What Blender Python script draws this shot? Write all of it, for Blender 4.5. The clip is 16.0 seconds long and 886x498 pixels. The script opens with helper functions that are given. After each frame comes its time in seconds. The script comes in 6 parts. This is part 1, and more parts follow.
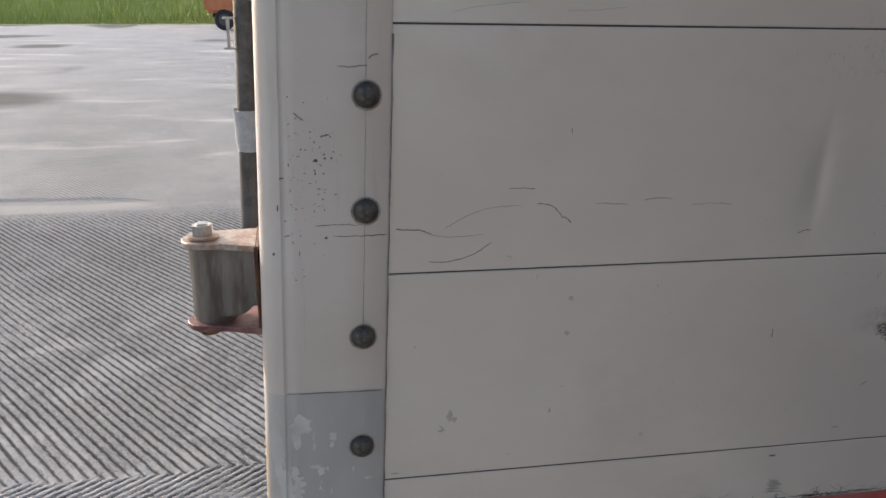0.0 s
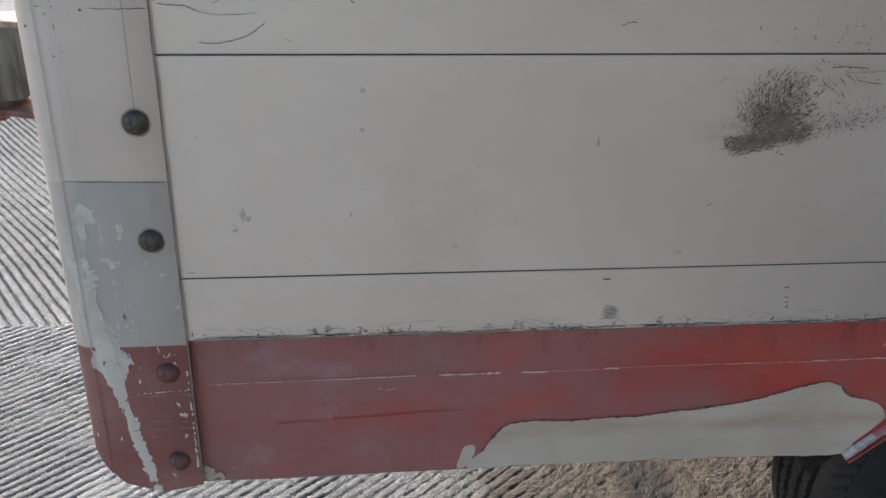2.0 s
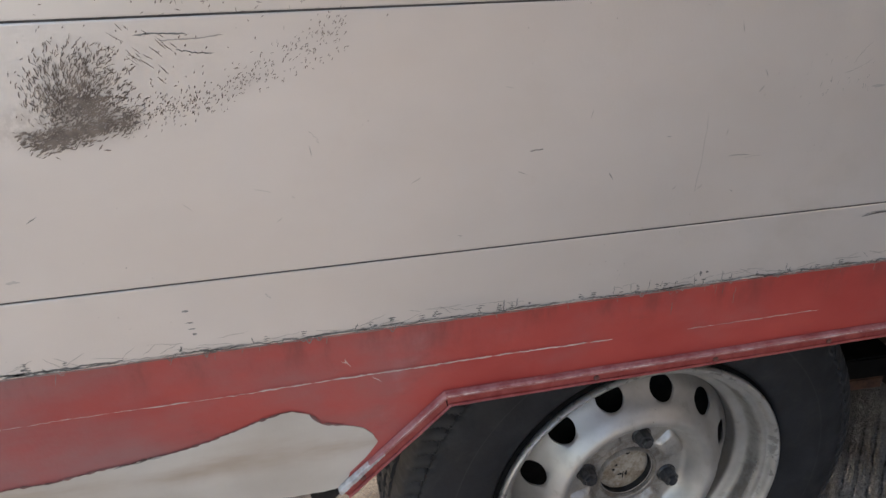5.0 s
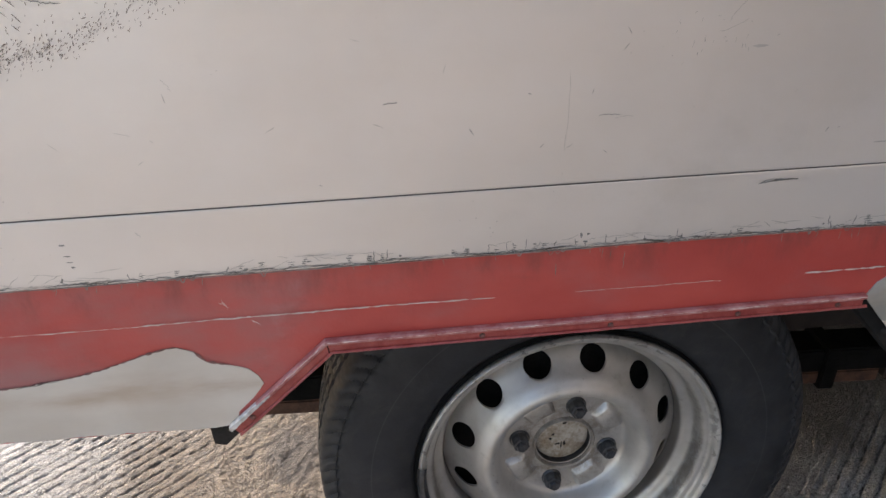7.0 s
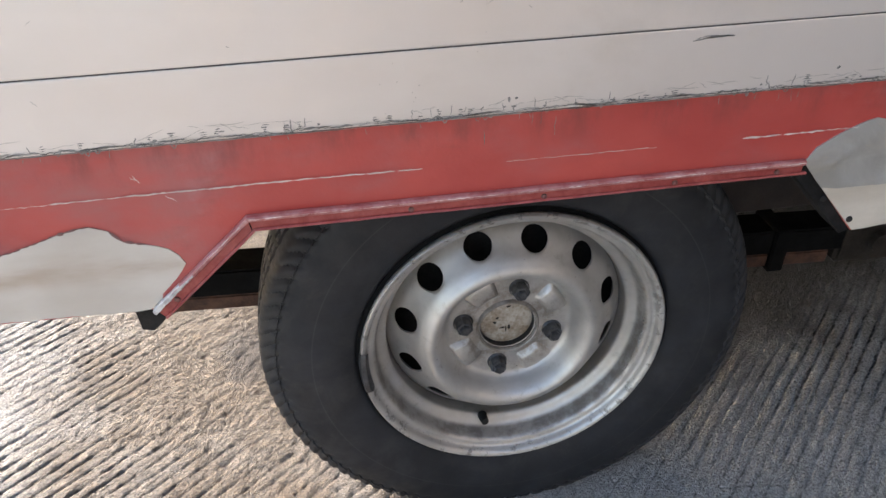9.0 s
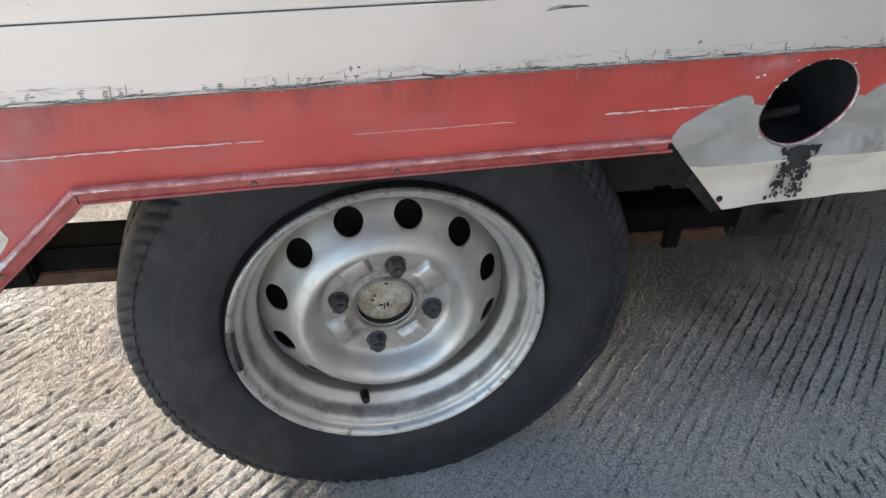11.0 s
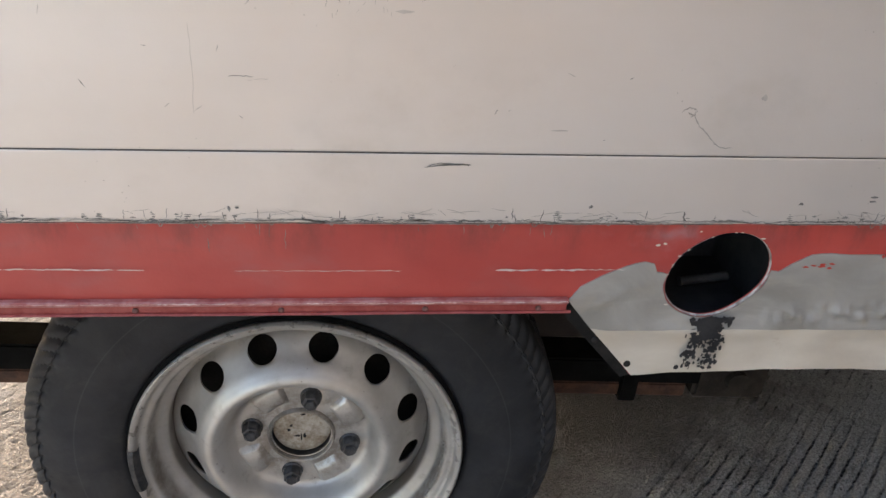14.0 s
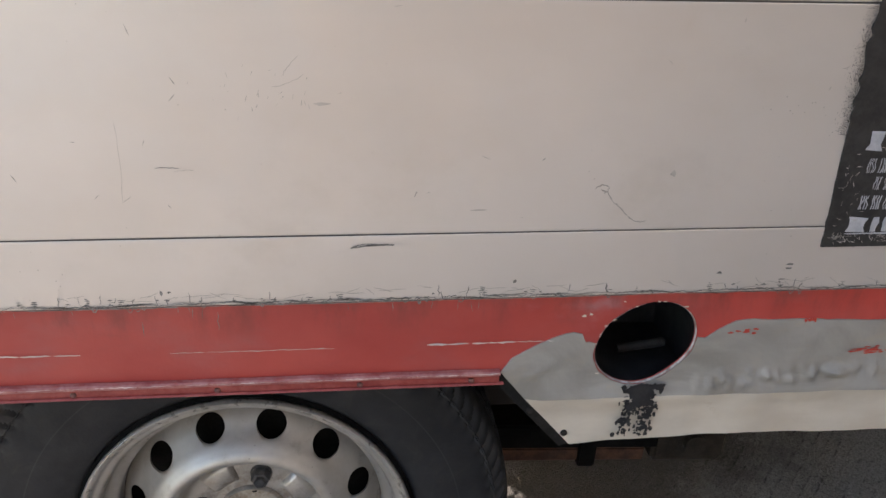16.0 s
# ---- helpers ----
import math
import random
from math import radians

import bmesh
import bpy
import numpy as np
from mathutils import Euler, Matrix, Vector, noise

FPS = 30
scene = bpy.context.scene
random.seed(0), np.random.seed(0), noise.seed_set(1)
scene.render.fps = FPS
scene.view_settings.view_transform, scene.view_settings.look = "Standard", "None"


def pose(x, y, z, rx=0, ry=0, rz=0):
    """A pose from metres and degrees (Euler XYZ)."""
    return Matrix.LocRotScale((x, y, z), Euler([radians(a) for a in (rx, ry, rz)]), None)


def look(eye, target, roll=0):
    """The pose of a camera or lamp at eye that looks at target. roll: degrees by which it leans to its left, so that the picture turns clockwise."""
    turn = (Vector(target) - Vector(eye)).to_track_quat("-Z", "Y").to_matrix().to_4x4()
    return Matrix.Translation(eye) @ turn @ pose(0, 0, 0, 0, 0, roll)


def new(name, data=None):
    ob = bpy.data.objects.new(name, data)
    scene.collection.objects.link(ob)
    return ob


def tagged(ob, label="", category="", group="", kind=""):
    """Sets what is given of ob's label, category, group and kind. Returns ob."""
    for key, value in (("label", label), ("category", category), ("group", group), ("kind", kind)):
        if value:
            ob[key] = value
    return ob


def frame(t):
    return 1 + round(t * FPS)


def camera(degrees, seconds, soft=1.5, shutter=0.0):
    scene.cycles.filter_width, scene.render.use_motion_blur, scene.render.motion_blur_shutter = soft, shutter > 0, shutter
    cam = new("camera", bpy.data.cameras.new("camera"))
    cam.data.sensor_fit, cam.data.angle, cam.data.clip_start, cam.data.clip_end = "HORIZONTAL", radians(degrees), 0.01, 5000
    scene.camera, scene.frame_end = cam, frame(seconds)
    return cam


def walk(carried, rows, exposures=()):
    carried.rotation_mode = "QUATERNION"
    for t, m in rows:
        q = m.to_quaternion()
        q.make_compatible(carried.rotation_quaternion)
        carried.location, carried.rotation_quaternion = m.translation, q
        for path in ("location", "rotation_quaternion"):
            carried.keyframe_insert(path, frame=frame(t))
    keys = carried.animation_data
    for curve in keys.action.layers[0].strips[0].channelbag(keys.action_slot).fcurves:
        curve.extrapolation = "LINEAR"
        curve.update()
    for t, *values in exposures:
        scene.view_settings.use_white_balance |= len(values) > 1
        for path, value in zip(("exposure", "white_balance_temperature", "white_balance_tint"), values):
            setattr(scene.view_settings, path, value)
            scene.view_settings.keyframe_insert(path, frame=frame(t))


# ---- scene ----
cam = camera(57.6, 16.0)
EXPOSURES = [(0.0, 0.38, 6500, 14), (1.0, 0.66, 6550, 15), (2.0, 0.72, 6400, 11), (3.0, 0.95, 6350, 10), (3.7, 1.20, 6750, 16), (5.0, 1.42, 6850, 17), (7.5, 1.66, 6850, 17), (9.0, 2.00, 6750, 16), (10.2, 2.20, 6500, 12), (12.5, 2.30, 6350, 10), (13.0, 2.22, 6850, 15), (14.0, 1.95, 7000, 16), (16.0, 1.80, 7050, 17)]
PATH = [
    (0, (0.089, 0.056, 1.114), (0.432, 1.924, 0.487), 0.5),
    (0.5, (0.109, 0.058, 1.093), (0.462, 1.916, 0.441), 0.5),
    (1, (0.153, 0.054, 1.057), (0.495, 1.883, 0.323), 0.5),
    (1.5, (0.233, 0.05, 1.03), (0.479, 1.862, 0.219), 0.9),
    (2, (0.32, 0.032, 1.023), (0.477, 1.83, 0.16), 0.3),
    (2.5, (0.403, 0.023, 1.018), (0.562, 1.814, 0.142), 0.5),
    (3, (0.471, 0.015, 1.015), (0.646, 1.807, 0.146), 0.4),
    (3.5, (0.531, 0.063, 1.001), (0.877, 1.828, 0.128), 1.3),
    (4, (0.595, 0.125, 1.0), (1.049, 1.867, 0.128), 0.9),
    (4.5, (0.641, 0.144, 0.99), (1.122, 1.86, 0.082), 0.3),
    (5, (0.75, 0.117, 0.987), (1.205, 1.834, 0.067), -0.2),
    (5.2, (0.805, 0.1, 0.993), (1.209, 1.823, 0.061), -0.2),
    (7.3, (0.939, 0.046, 0.957), (1.131, 1.799, 0.014), -2.0),
    (7.5, (0.935, 0.046, 0.95), (1.132, 1.79, -0.009), -1.9),
    (8, (0.948, 0.045, 0.933), (1.15, 1.747, -0.097), -1.9),
    (8.5, (0.972, 0.04, 0.922), (1.177, 1.703, -0.169), -2.0),
    (9, (0.982, 0.042, 0.916), (1.212, 1.686, -0.201), -2.4),
    (9.5, (0.998, 0.034, 0.912), (1.237, 1.662, -0.226), -2.8),
    (10, (1.014, 0.036, 0.909), (1.325, 1.639, -0.246), -1.9),
    (10.2, (1.028, 0.048, 0.911), (1.389, 1.636, -0.25), -1.2),
    (12.3, (1.172, 0.06, 0.886), (1.4, 1.645, -0.312), 3.8),
    (12.5, (1.189, 0.059, 0.891), (1.402, 1.674, -0.27), 3.4),
    (13, (1.22, 0.056, 0.912), (1.429, 1.74, -0.148), 2.9),
    (13.5, (1.227, 0.063, 0.925), (1.426, 1.791, -0.061), 2.6),
    (14, (1.24, 0.062, 0.93), (1.432, 1.805, -0.032), 2.4),
    (14.5, (1.248, 0.068, 0.936), (1.418, 1.83, 0.005), 2.0),
    (15, (1.259, 0.067, 0.949), (1.429, 1.85, 0.06), 1.9),
    (15.5, (1.278, 0.057, 0.953), (1.459, 1.859, 0.105), 1.6),
    (16, (1.296, 0.043, 0.954), (1.503, 1.853, 0.127), 0.9),
]
walk(cam, [(t, look(eye, target, roll)) for t, eye, target, roll in PATH], EXPOSURES)

# ---- sky, sun ----
SUN_AZ, SUN_EL = radians(-42.0), radians(19.0)
world = bpy.data.worlds.new("sky")
scene.world = world
world.use_nodes = True
wt = world.node_tree
sky = wt.nodes.new("ShaderNodeTexSky")
sky.sky_type, sky.sun_disc, sky.sun_elevation, sky.sun_rotation = "NISHITA", False, SUN_EL, SUN_AZ
sky.air_density, sky.dust_density, sky.ozone_density = 1.1, 1.6, 1.0
wt.nodes["Background"].inputs["Strength"].default_value = 0.18
wt.links.new(sky.outputs["Color"], wt.nodes["Background"].inputs["Color"])
sun_data = bpy.data.lights.new("sun", "SUN")
sun_data.energy, sun_data.angle, sun_data.color = 4.6, radians(0.6), (1.0, 0.935, 0.86)
sun_from = Vector((math.sin(SUN_AZ) * math.cos(SUN_EL), math.cos(SUN_AZ) * math.cos(SUN_EL), math.sin(SUN_EL)))
sun = new("sun", sun_data)
sun.matrix_world = look(sun_from * 30, (0, 0, 0))


# ---- node materials ----
class Tree:
    """A material's node tree with short ways to add nodes."""

    def __init__(self, name):
        self.mat = bpy.data.materials.new(name)
        self.mat.use_nodes = True
        self.nt = self.mat.node_tree
        self.bsdf = self.nt.nodes["Principled BSDF"]
        self.co = self.nt.nodes.new("ShaderNodeTexCoord").outputs["Object"]

    def put(self, sock, v):
        if isinstance(v, bpy.types.NodeSocket):
            self.nt.links.new(v, sock)
        elif isinstance(v, (tuple, list)) and len(v) == 3 and sock.type == "RGBA":
            sock.default_value = (*v, 1)
        else:
            sock.default_value = v

    def scale(self, s, co=None):
        n = self.nt.nodes.new("ShaderNodeVectorMath")
        n.operation = "MULTIPLY"
        self.put(n.inputs[0], co or self.co)
        n.inputs[1].default_value = s if isinstance(s, tuple) else (s, s, s)
        return n.outputs[0]

    def noise(self, s, detail=4.0, rough=0.55, co=None, warp=0.0):
        n = self.nt.nodes.new("ShaderNodeTexNoise")
        self.put(n.inputs["Vector"], self.scale(s, co))
        n.inputs["Scale"].default_value = 1.0
        n.inputs["Detail"].default_value, n.inputs["Roughness"].default_value = detail, rough
        n.inputs["Distortion"].default_value = warp
        return n.outputs["Fac"]

    def cells(self, s, co=None):
        n = self.nt.nodes.new("ShaderNodeTexVoronoi")
        self.put(n.inputs["Vector"], self.scale(s, co))
        n.inputs["Scale"].default_value = 1.0
        return n.outputs["Distance"]

    def math(self, op, a, b=0.0, clamp=False):
        n = self.nt.nodes.new("ShaderNodeMath")
        n.operation, n.use_clamp = op, clamp
        self.put(n.inputs[0], a)
        self.put(n.inputs[1], b)
        return n.outputs[0]

    def span(self, v, a, b, lo=0.0, hi=1.0):
        n = self.nt.nodes.new("ShaderNodeMapRange")
        n.interpolation_type = "SMOOTHSTEP"
        self.put(n.inputs["Value"], v)
        for key, val in (("From Min", a), ("From Max", b), ("To Min", lo), ("To Max", hi)):
            self.put(n.inputs[key], val)
        return n.outputs["Result"]

    def mix(self, f, a, b, how="MIX"):
        n = self.nt.nodes.new("ShaderNodeMix")
        n.data_type, n.blend_type = "RGBA", how
        self.put(n.inputs[0], f)
        self.put(n.inputs[6], a)
        self.put(n.inputs[7], b)
        return n.outputs[2]

    def axes(self):
        n = self.nt.nodes.new("ShaderNodeSeparateXYZ")
        self.put(n.inputs[0], self.co)
        return n.outputs[0], n.outputs[1], n.outputs[2]

    def chance(self):
        return self.nt.nodes.new("ShaderNodeObjectInfo").outputs["Random"]

    def island(self):
        return self.nt.nodes.new("ShaderNodeNewGeometry").outputs["Random Per Island"]

    def bump(self, h, strength=0.3, distance=0.001):
        n = self.nt.nodes.new("ShaderNodeBump")
        n.inputs["Strength"].default_value, n.inputs["Distance"].default_value = strength, distance
        self.put(n.inputs["Height"], h)
        self.put(self.bsdf.inputs["Normal"], n.outputs[0])

    def done(self, color, rough=0.5, metal=0.0, spec=0.5):
        self.put(self.bsdf.inputs["Base Color"], color)
        self.put(self.bsdf.inputs["Roughness"], rough)
        self.put(self.bsdf.inputs["Metallic"], metal)
        self.bsdf.inputs["Specular IOR Level"].default_value = spec
        return self.mat


def plain(name, a, b, s=40.0, rough=0.6, metal=0.0, bump=0.2, dist=0.0008, s2=300.0, spec=0.5):
    """Two colours mixed by coarse and fine noise, with a fine relief."""
    k = Tree(name)
    f = k.math("ADD", k.math("MULTIPLY", k.noise(s), 0.7), k.math("MULTIPLY", k.noise(s2, 2), 0.3))
    k.bump(k.noise(s2, 3), bump, dist)
    return k.done(k.mix(k.span(f, 0.35, 0.65), a, b), k.span(k.noise(s * 0.7), 0.3, 0.7, rough - 0.08, rough + 0.08), metal, spec)


def board_paint():
    k = Tree("aged cream paint")
    tone = k.mix(k.span(k.noise((3.0, 1, 5.0), 5), 0.3, 0.7), (0.655, 0.595, 0.545), (0.715, 0.662, 0.62))
    dust = k.span(k.noise((5.0, 1, 6.0), 6, 0.7), 0.52, 0.8)
    tone = k.mix(k.math("MULTIPLY", dust, 0.32), tone, (0.50, 0.45, 0.39))
    x, y, z = k.axes()
    # grimy rubbed stain round the scuffed spot
    dx = k.math("DIVIDE", k.math("ADD", x, 0.262), 0.055)
    dz = k.math("DIVIDE", k.math("ADD", z, -0.176), 0.018)
    d = k.math("ADD", k.math("MULTIPLY", dx, dx), k.math("MULTIPLY", dz, dz))
    rub = k.math("MULTIPLY", k.span(d, 0.0, 1.3, 1, 0), k.span(k.noise(160, 5, 0.7), 0.3, 0.6))
    tone = k.mix(k.math("MULTIPLY", rub, 0.28), tone, (0.22, 0.175, 0.135))
    specks = k.span(k.cells((130, 130, 130)), 0.05, 0.09, 1, 0)
    specks = k.math("MULTIPLY", specks, k.span(k.noise(11, 2), 0.56, 0.66))
    tone = k.mix(k.math("MULTIPLY", specks, 0.6), tone, (0.28, 0.25, 0.22))
    k.bump(k.math("ADD", k.noise(420, 2), k.math("MULTIPLY", k.noise(25, 3), 1.5)), 0.12, 0.0006)
    return k.done(tone, k.span(k.noise(14, 4), 0.3, 0.7, 0.34, 0.44), 0.5, 0.5)


def post_paint():
    k = Tree("corner post paint")
    x, y, z = k.axes()
    wob = k.math("MULTIPLY", k.math("SUBTRACT", k.noise(60, 4), 0.5), 0.012)
    cream = k.mix(k.span(k.noise((4, 4, 9), 5), 0.3, 0.7), (0.60, 0.524, 0.462), (0.665, 0.590, 0.533))
    pale = k.mix(k.span(k.noise(30, 4), 0.3, 0.7), (0.55, 0.525, 0.49), (0.66, 0.635, 0.59))
    grey = k.mix(k.span(k.noise((18, 18, 5), 4), 0.3, 0.7), (0.415, 0.400, 0.380), (0.485, 0.468, 0.447))
    red = k.mix(k.span(k.noise((9, 9, 14), 5), 0.35, 0.7), (0.235, 0.085, 0.078), (0.30, 0.145, 0.135))
    # the grey coat thins out on the rounded edge
    rim = k.span(k.math("SUBTRACT", x, k.math("MULTIPLY", z, 0.020)), -0.8330, -0.8316, 1, 0)
    thin = k.math("MULTIPLY", rim, k.span(k.noise((34, 34, 9), 5, 0.6, None, 0.6), 0.40, 0.58, 0.35, 0.95))
    coat = k.math("MULTIPLY", k.span(k.math("ADD", z, -0.1420), -0.0004, 0.0004, 1, 0), k.math("SUBTRACT", 1.0, thin))
    col = k.mix(coat, cream, grey)
    col = k.mix(k.span(k.math("ADD", z, 0.0135), -0.0008, 0.0008, 1, 0), col, red)
    # flaked edge: old pale coat shows towards the rounded corner, under the upper coat
    line = k.math("ADD", k.math("ADD", x, 0.8265), k.math("MULTIPLY", z, 0.15))
    spread = k.math("MULTIPLY", k.span(z, -0.02, 0.04, 0.012, 0.0), k.span(z, -0.060, -0.025))
    band = k.span(k.math("SUBTRACT", k.math("ABSOLUTE", line), spread), 0.001, 0.0105, 1.0, 0.0)
    low = k.span(z, 0.075, 0.125, 1.0, 0.0)
    flake = k.math("ADD", k.noise((75, 75, 38), 5, 0.62, None, 0.5), k.math("MULTIPLY", band, 0.25))
    flake = k.math("MULTIPLY", k.span(flake, 0.655, 0.665), low)
    col = k.mix(flake, col, pale)
    # sunlit sliver painted tan along the outermost edge
    bare = k.math("ADD", k.math("SUBTRACT", x, k.math("MULTIPLY", z, 0.020)), k.math("MULTIPLY", k.math("SUBTRACT", k.noise((30, 30, 22), 4), 0.5), 0.006))
    bare = k.math("MULTIPLY", k.span(bare, -0.8515, -0.8500, 1, 0), k.span(k.math("ABSOLUTE", k.math("ADD", z, -0.035)), 0.05, 0.07, 1, 0))
    col = k.mix(bare, col, (0.50, 0.39, 0.27))
    run = k.span(k.noise((160, 160, 9), 3), 0.6, 0.75)
    col = k.mix(k.math("MULTIPLY", run, 0.15), col, (0.3, 0.27, 0.24))
    k.bump(k.math("ADD", k.noise(380, 2), k.math("MULTIPLY", flake, -1.2)), 0.25, 0.0005)
    return k.done(col, k.span(k.noise(20), 0.3, 0.7, 0.42, 0.56), 0.1)


def red_paint():
    k = Tree("faded red paint")
    x, y, z = k.axes()
    base = k.mix(k.span(k.noise((6, 1, 10), 4), 0.3, 0.7), (0.38, 0.050, 0.042), (0.47, 0.075, 0.060))
    left = k.span(x, -0.75, 0.15, 1.0, 0.0)
    chalk = k.span(k.math("ADD", k.noise((7, 1, 13), 5, 0.6), k.math("MULTIPLY", left, 0.40)), 0.46, 0.94)
    base = k.mix(k.math("MULTIPLY", chalk, 0.8), base, (0.265, 0.145, 0.145))
    lilac = k.span(k.math("ADD", k.noise((9, 1, 13), 5), k.math("MULTIPLY", k.span(x, -0.76, -0.45, 1, 0), 0.17)), 0.63, 0.84)
    base = k.mix(k.math("MULTIPLY", lilac, 0.6), base, (0.37, 0.31, 0.35))
    fresh = k.span(k.math("ADD", x, k.math("MULTIPLY", k.noise((12, 1, 12), 4), 0.05)), 0.69, 0.77, 0.0, 0.75)
    base = k.mix(fresh, base, (0.50, 0.060, 0.045))
    drip = k.math("MULTIPLY", k.span(k.noise((70, 1, 4), 3), 0.62, 0.8), 0.3)
    base = k.mix(drip, base, (0.40, 0.05, 0.04))
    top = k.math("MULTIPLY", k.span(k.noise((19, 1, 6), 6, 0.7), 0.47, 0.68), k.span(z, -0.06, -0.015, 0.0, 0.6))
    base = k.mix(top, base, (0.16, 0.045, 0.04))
    smut = k.span(k.noise((9, 1, 16), 6, 0.7, None, 0.4), 0.58, 0.74, 0.0, 0.35)
    base = k.mix(smut, base, (0.20, 0.07, 0.06))
    k.bump(k.math("ADD", k.noise(300, 2), k.noise(22, 4)), 0.22, 0.0008)
    return k.done(base, k.span(k.noise(17, 4), 0.3, 0.7, 0.36, 0.52))


def filler():
    k = Tree("sanded filler")
    x, y, z = k.axes()
    c = k.mix(k.span(k.noise((8, 1, 14), 5), 0.3, 0.7), (0.485, 0.435, 0.375), (0.575, 0.53, 0.47))
    band = k.span(k.math("ABSOLUTE", k.math("ADD", z, k.math("ADD", 0.142, k.math("MULTIPLY", k.noise((14, 1, 3), 4), -0.03)))), 0.004, 0.022, 1, 0)
    c = k.mix(k.math("MULTIPLY", band, k.span(k.noise((9, 1, 40), 5), 0.3, 0.75)), c, (0.42, 0.335, 0.26))
    k.bump(k.math("ADD", k.noise((150, 1, 30), 4), k.noise(30, 3)), 0.25, 0.0008)
    return k.done(c, k.span(k.noise(25), 0.3, 0.7, 0.5, 0.7), 0, 0.35)


def bare_band():
    k = Tree("bare pale primer")
    c = k.mix(k.span(k.noise((9, 1, 18), 5), 0.3, 0.7), (0.50, 0.445, 0.37), (0.62, 0.57, 0.49))
    rust = k.span(k.noise((24, 1, 30), 6, 0.7), 0.62, 0.8)
    c = k.mix(k.math("MULTIPLY", rust, 0.6), c, (0.30, 0.19, 0.11))
    k.bump(k.math("ADD", k.noise(200, 3), k.noise(24, 3)), 0.25, 0.001)
    return k.done(c, k.span(k.noise(25), 0.3, 0.7, 0.42, 0.6))


def grey_primer():
    k = Tree("smeared grey primer")
    c = k.mix(k.span(k.noise((10, 1, 16), 5, 0.6, None, 0.8), 0.3, 0.7), (0.25, 0.238, 0.215), (0.345, 0.332, 0.308))
    c = k.mix(k.span(k.noise((5, 1, 40), 4), 0.55, 0.8, 0, 0.5), c, (0.40, 0.39, 0.36))
    c = k.mix(k.span(k.noise((13, 1, 22), 5, 0.65, None, 0.5), 0.52, 0.72, 0, 0.55), c, (0.37, 0.315, 0.24))
    k.bump(k.math("ADD", k.noise((90, 1, 40), 4), k.math("MULTIPLY", k.noise(18, 4), 2.0)), 0.35, 0.0015)
    return k.done(c, k.span(k.noise(25), 0.3, 0.7, 0.42, 0.62))


def silver_paint():
    k = Tree("silver wheel paint")
    x, y, z = k.axes()
    c = k.mix(k.span(k.noise(25, 5), 0.3, 0.7), (0.45, 0.432, 0.405), (0.57, 0.552, 0.525))
    grime = k.span(k.noise(45, 6, 0.7), 0.54, 0.75)
    c = k.mix(k.math("MULTIPLY", grime, 0.5), c, (0.22, 0.18, 0.14))
    # scuffs and brake dust on the outer flange
    rx, rz = k.math("ADD", x, -0.2678), k.math("ADD", z, 0.3554)
    r = k.math("SQRT", k.math("ADD", k.math("MULTIPLY", rx, rx), k.math("MULTIPLY", rz, rz)))
    outer = k.span(r, 0.172, 0.178)
    # dirt and painted crease shade where the disc meets the rim
    seam = k.span(k.math("ABSOLUTE", k.math("SUBTRACT", r, 0.1492)), 0.0004, 0.0020, 0.5, 0.0)
    c = k.mix(seam, c, (0.055, 0.045, 0.038))
    valley = k.span(k.math("ABSOLUTE", k.math("SUBTRACT", r, 0.1655)), 0.001, 0.0045, 1.0, 0.0)
    c = k.mix(k.math("MULTIPLY", valley, k.span(k.noise(30, 5, 0.7), 0.4, 0.65, 0.1, 0.6)), c, (0.13, 0.10, 0.078))
    bolt_dirt = k.math("MULTIPLY", k.span(r, 0.050, 0.084, 1.0, 0.0), k.span(k.noise(55, 5, 0.7), 0.4, 0.62))
    c = k.mix(k.math("MULTIPLY", bolt_dirt, 0.62), c, (0.20, 0.155, 0.115))
    scuff = k.math("MULTIPLY", outer, k.span(k.noise((58, 58, 58), 6, 0.72), 0.545, 0.60))
    c = k.mix(k.math("MULTIPLY", scuff, 0.65), c, (0.10, 0.085, 0.072))
    fleck = k.span(k.cells((85, 85, 85)), 0.05, 0.10, 1, 0)
    fleck = k.math("MULTIPLY", fleck, k.span(k.noise(16, 3), 0.52, 0.62))
    c = k.mix(k.math("MULTIPLY", fleck, 0.8), c, (0.09, 0.075, 0.065))
    dirt = k.math("MAXIMUM", scuff, grime)
    k.bump(k.noise(500, 2), 0.10, 0.0004)
    return k.done(c, k.math("ADD", k.span(k.noise(30, 5), 0.3, 0.7, 0.40, 0.52), k.math("MULTIPLY", dirt, 0.15)), k.math("SUBTRACT", 0.72, k.math("MULTIPLY", dirt, 0.5)))


def barrel_steel():
    k = Tree("grimy painted steel barrel")
    c = k.mix(k.span(k.noise((40, 40, 12), 5), 0.3, 0.7), (0.15, 0.132, 0.112), (0.29, 0.262, 0.228))
    streak = k.span(k.noise((55, 55, 9), 5, 0.65), 0.45, 0.64)
    c = k.mix(k.math("MULTIPLY", streak, 0.7), c, (0.085, 0.056, 0.040))
    k.bump(k.noise(220, 3), 0.25, 0.0006)
    return k.done(c, k.span(k.noise(40), 0.3, 0.7, 0.34, 0.55), 0.35)


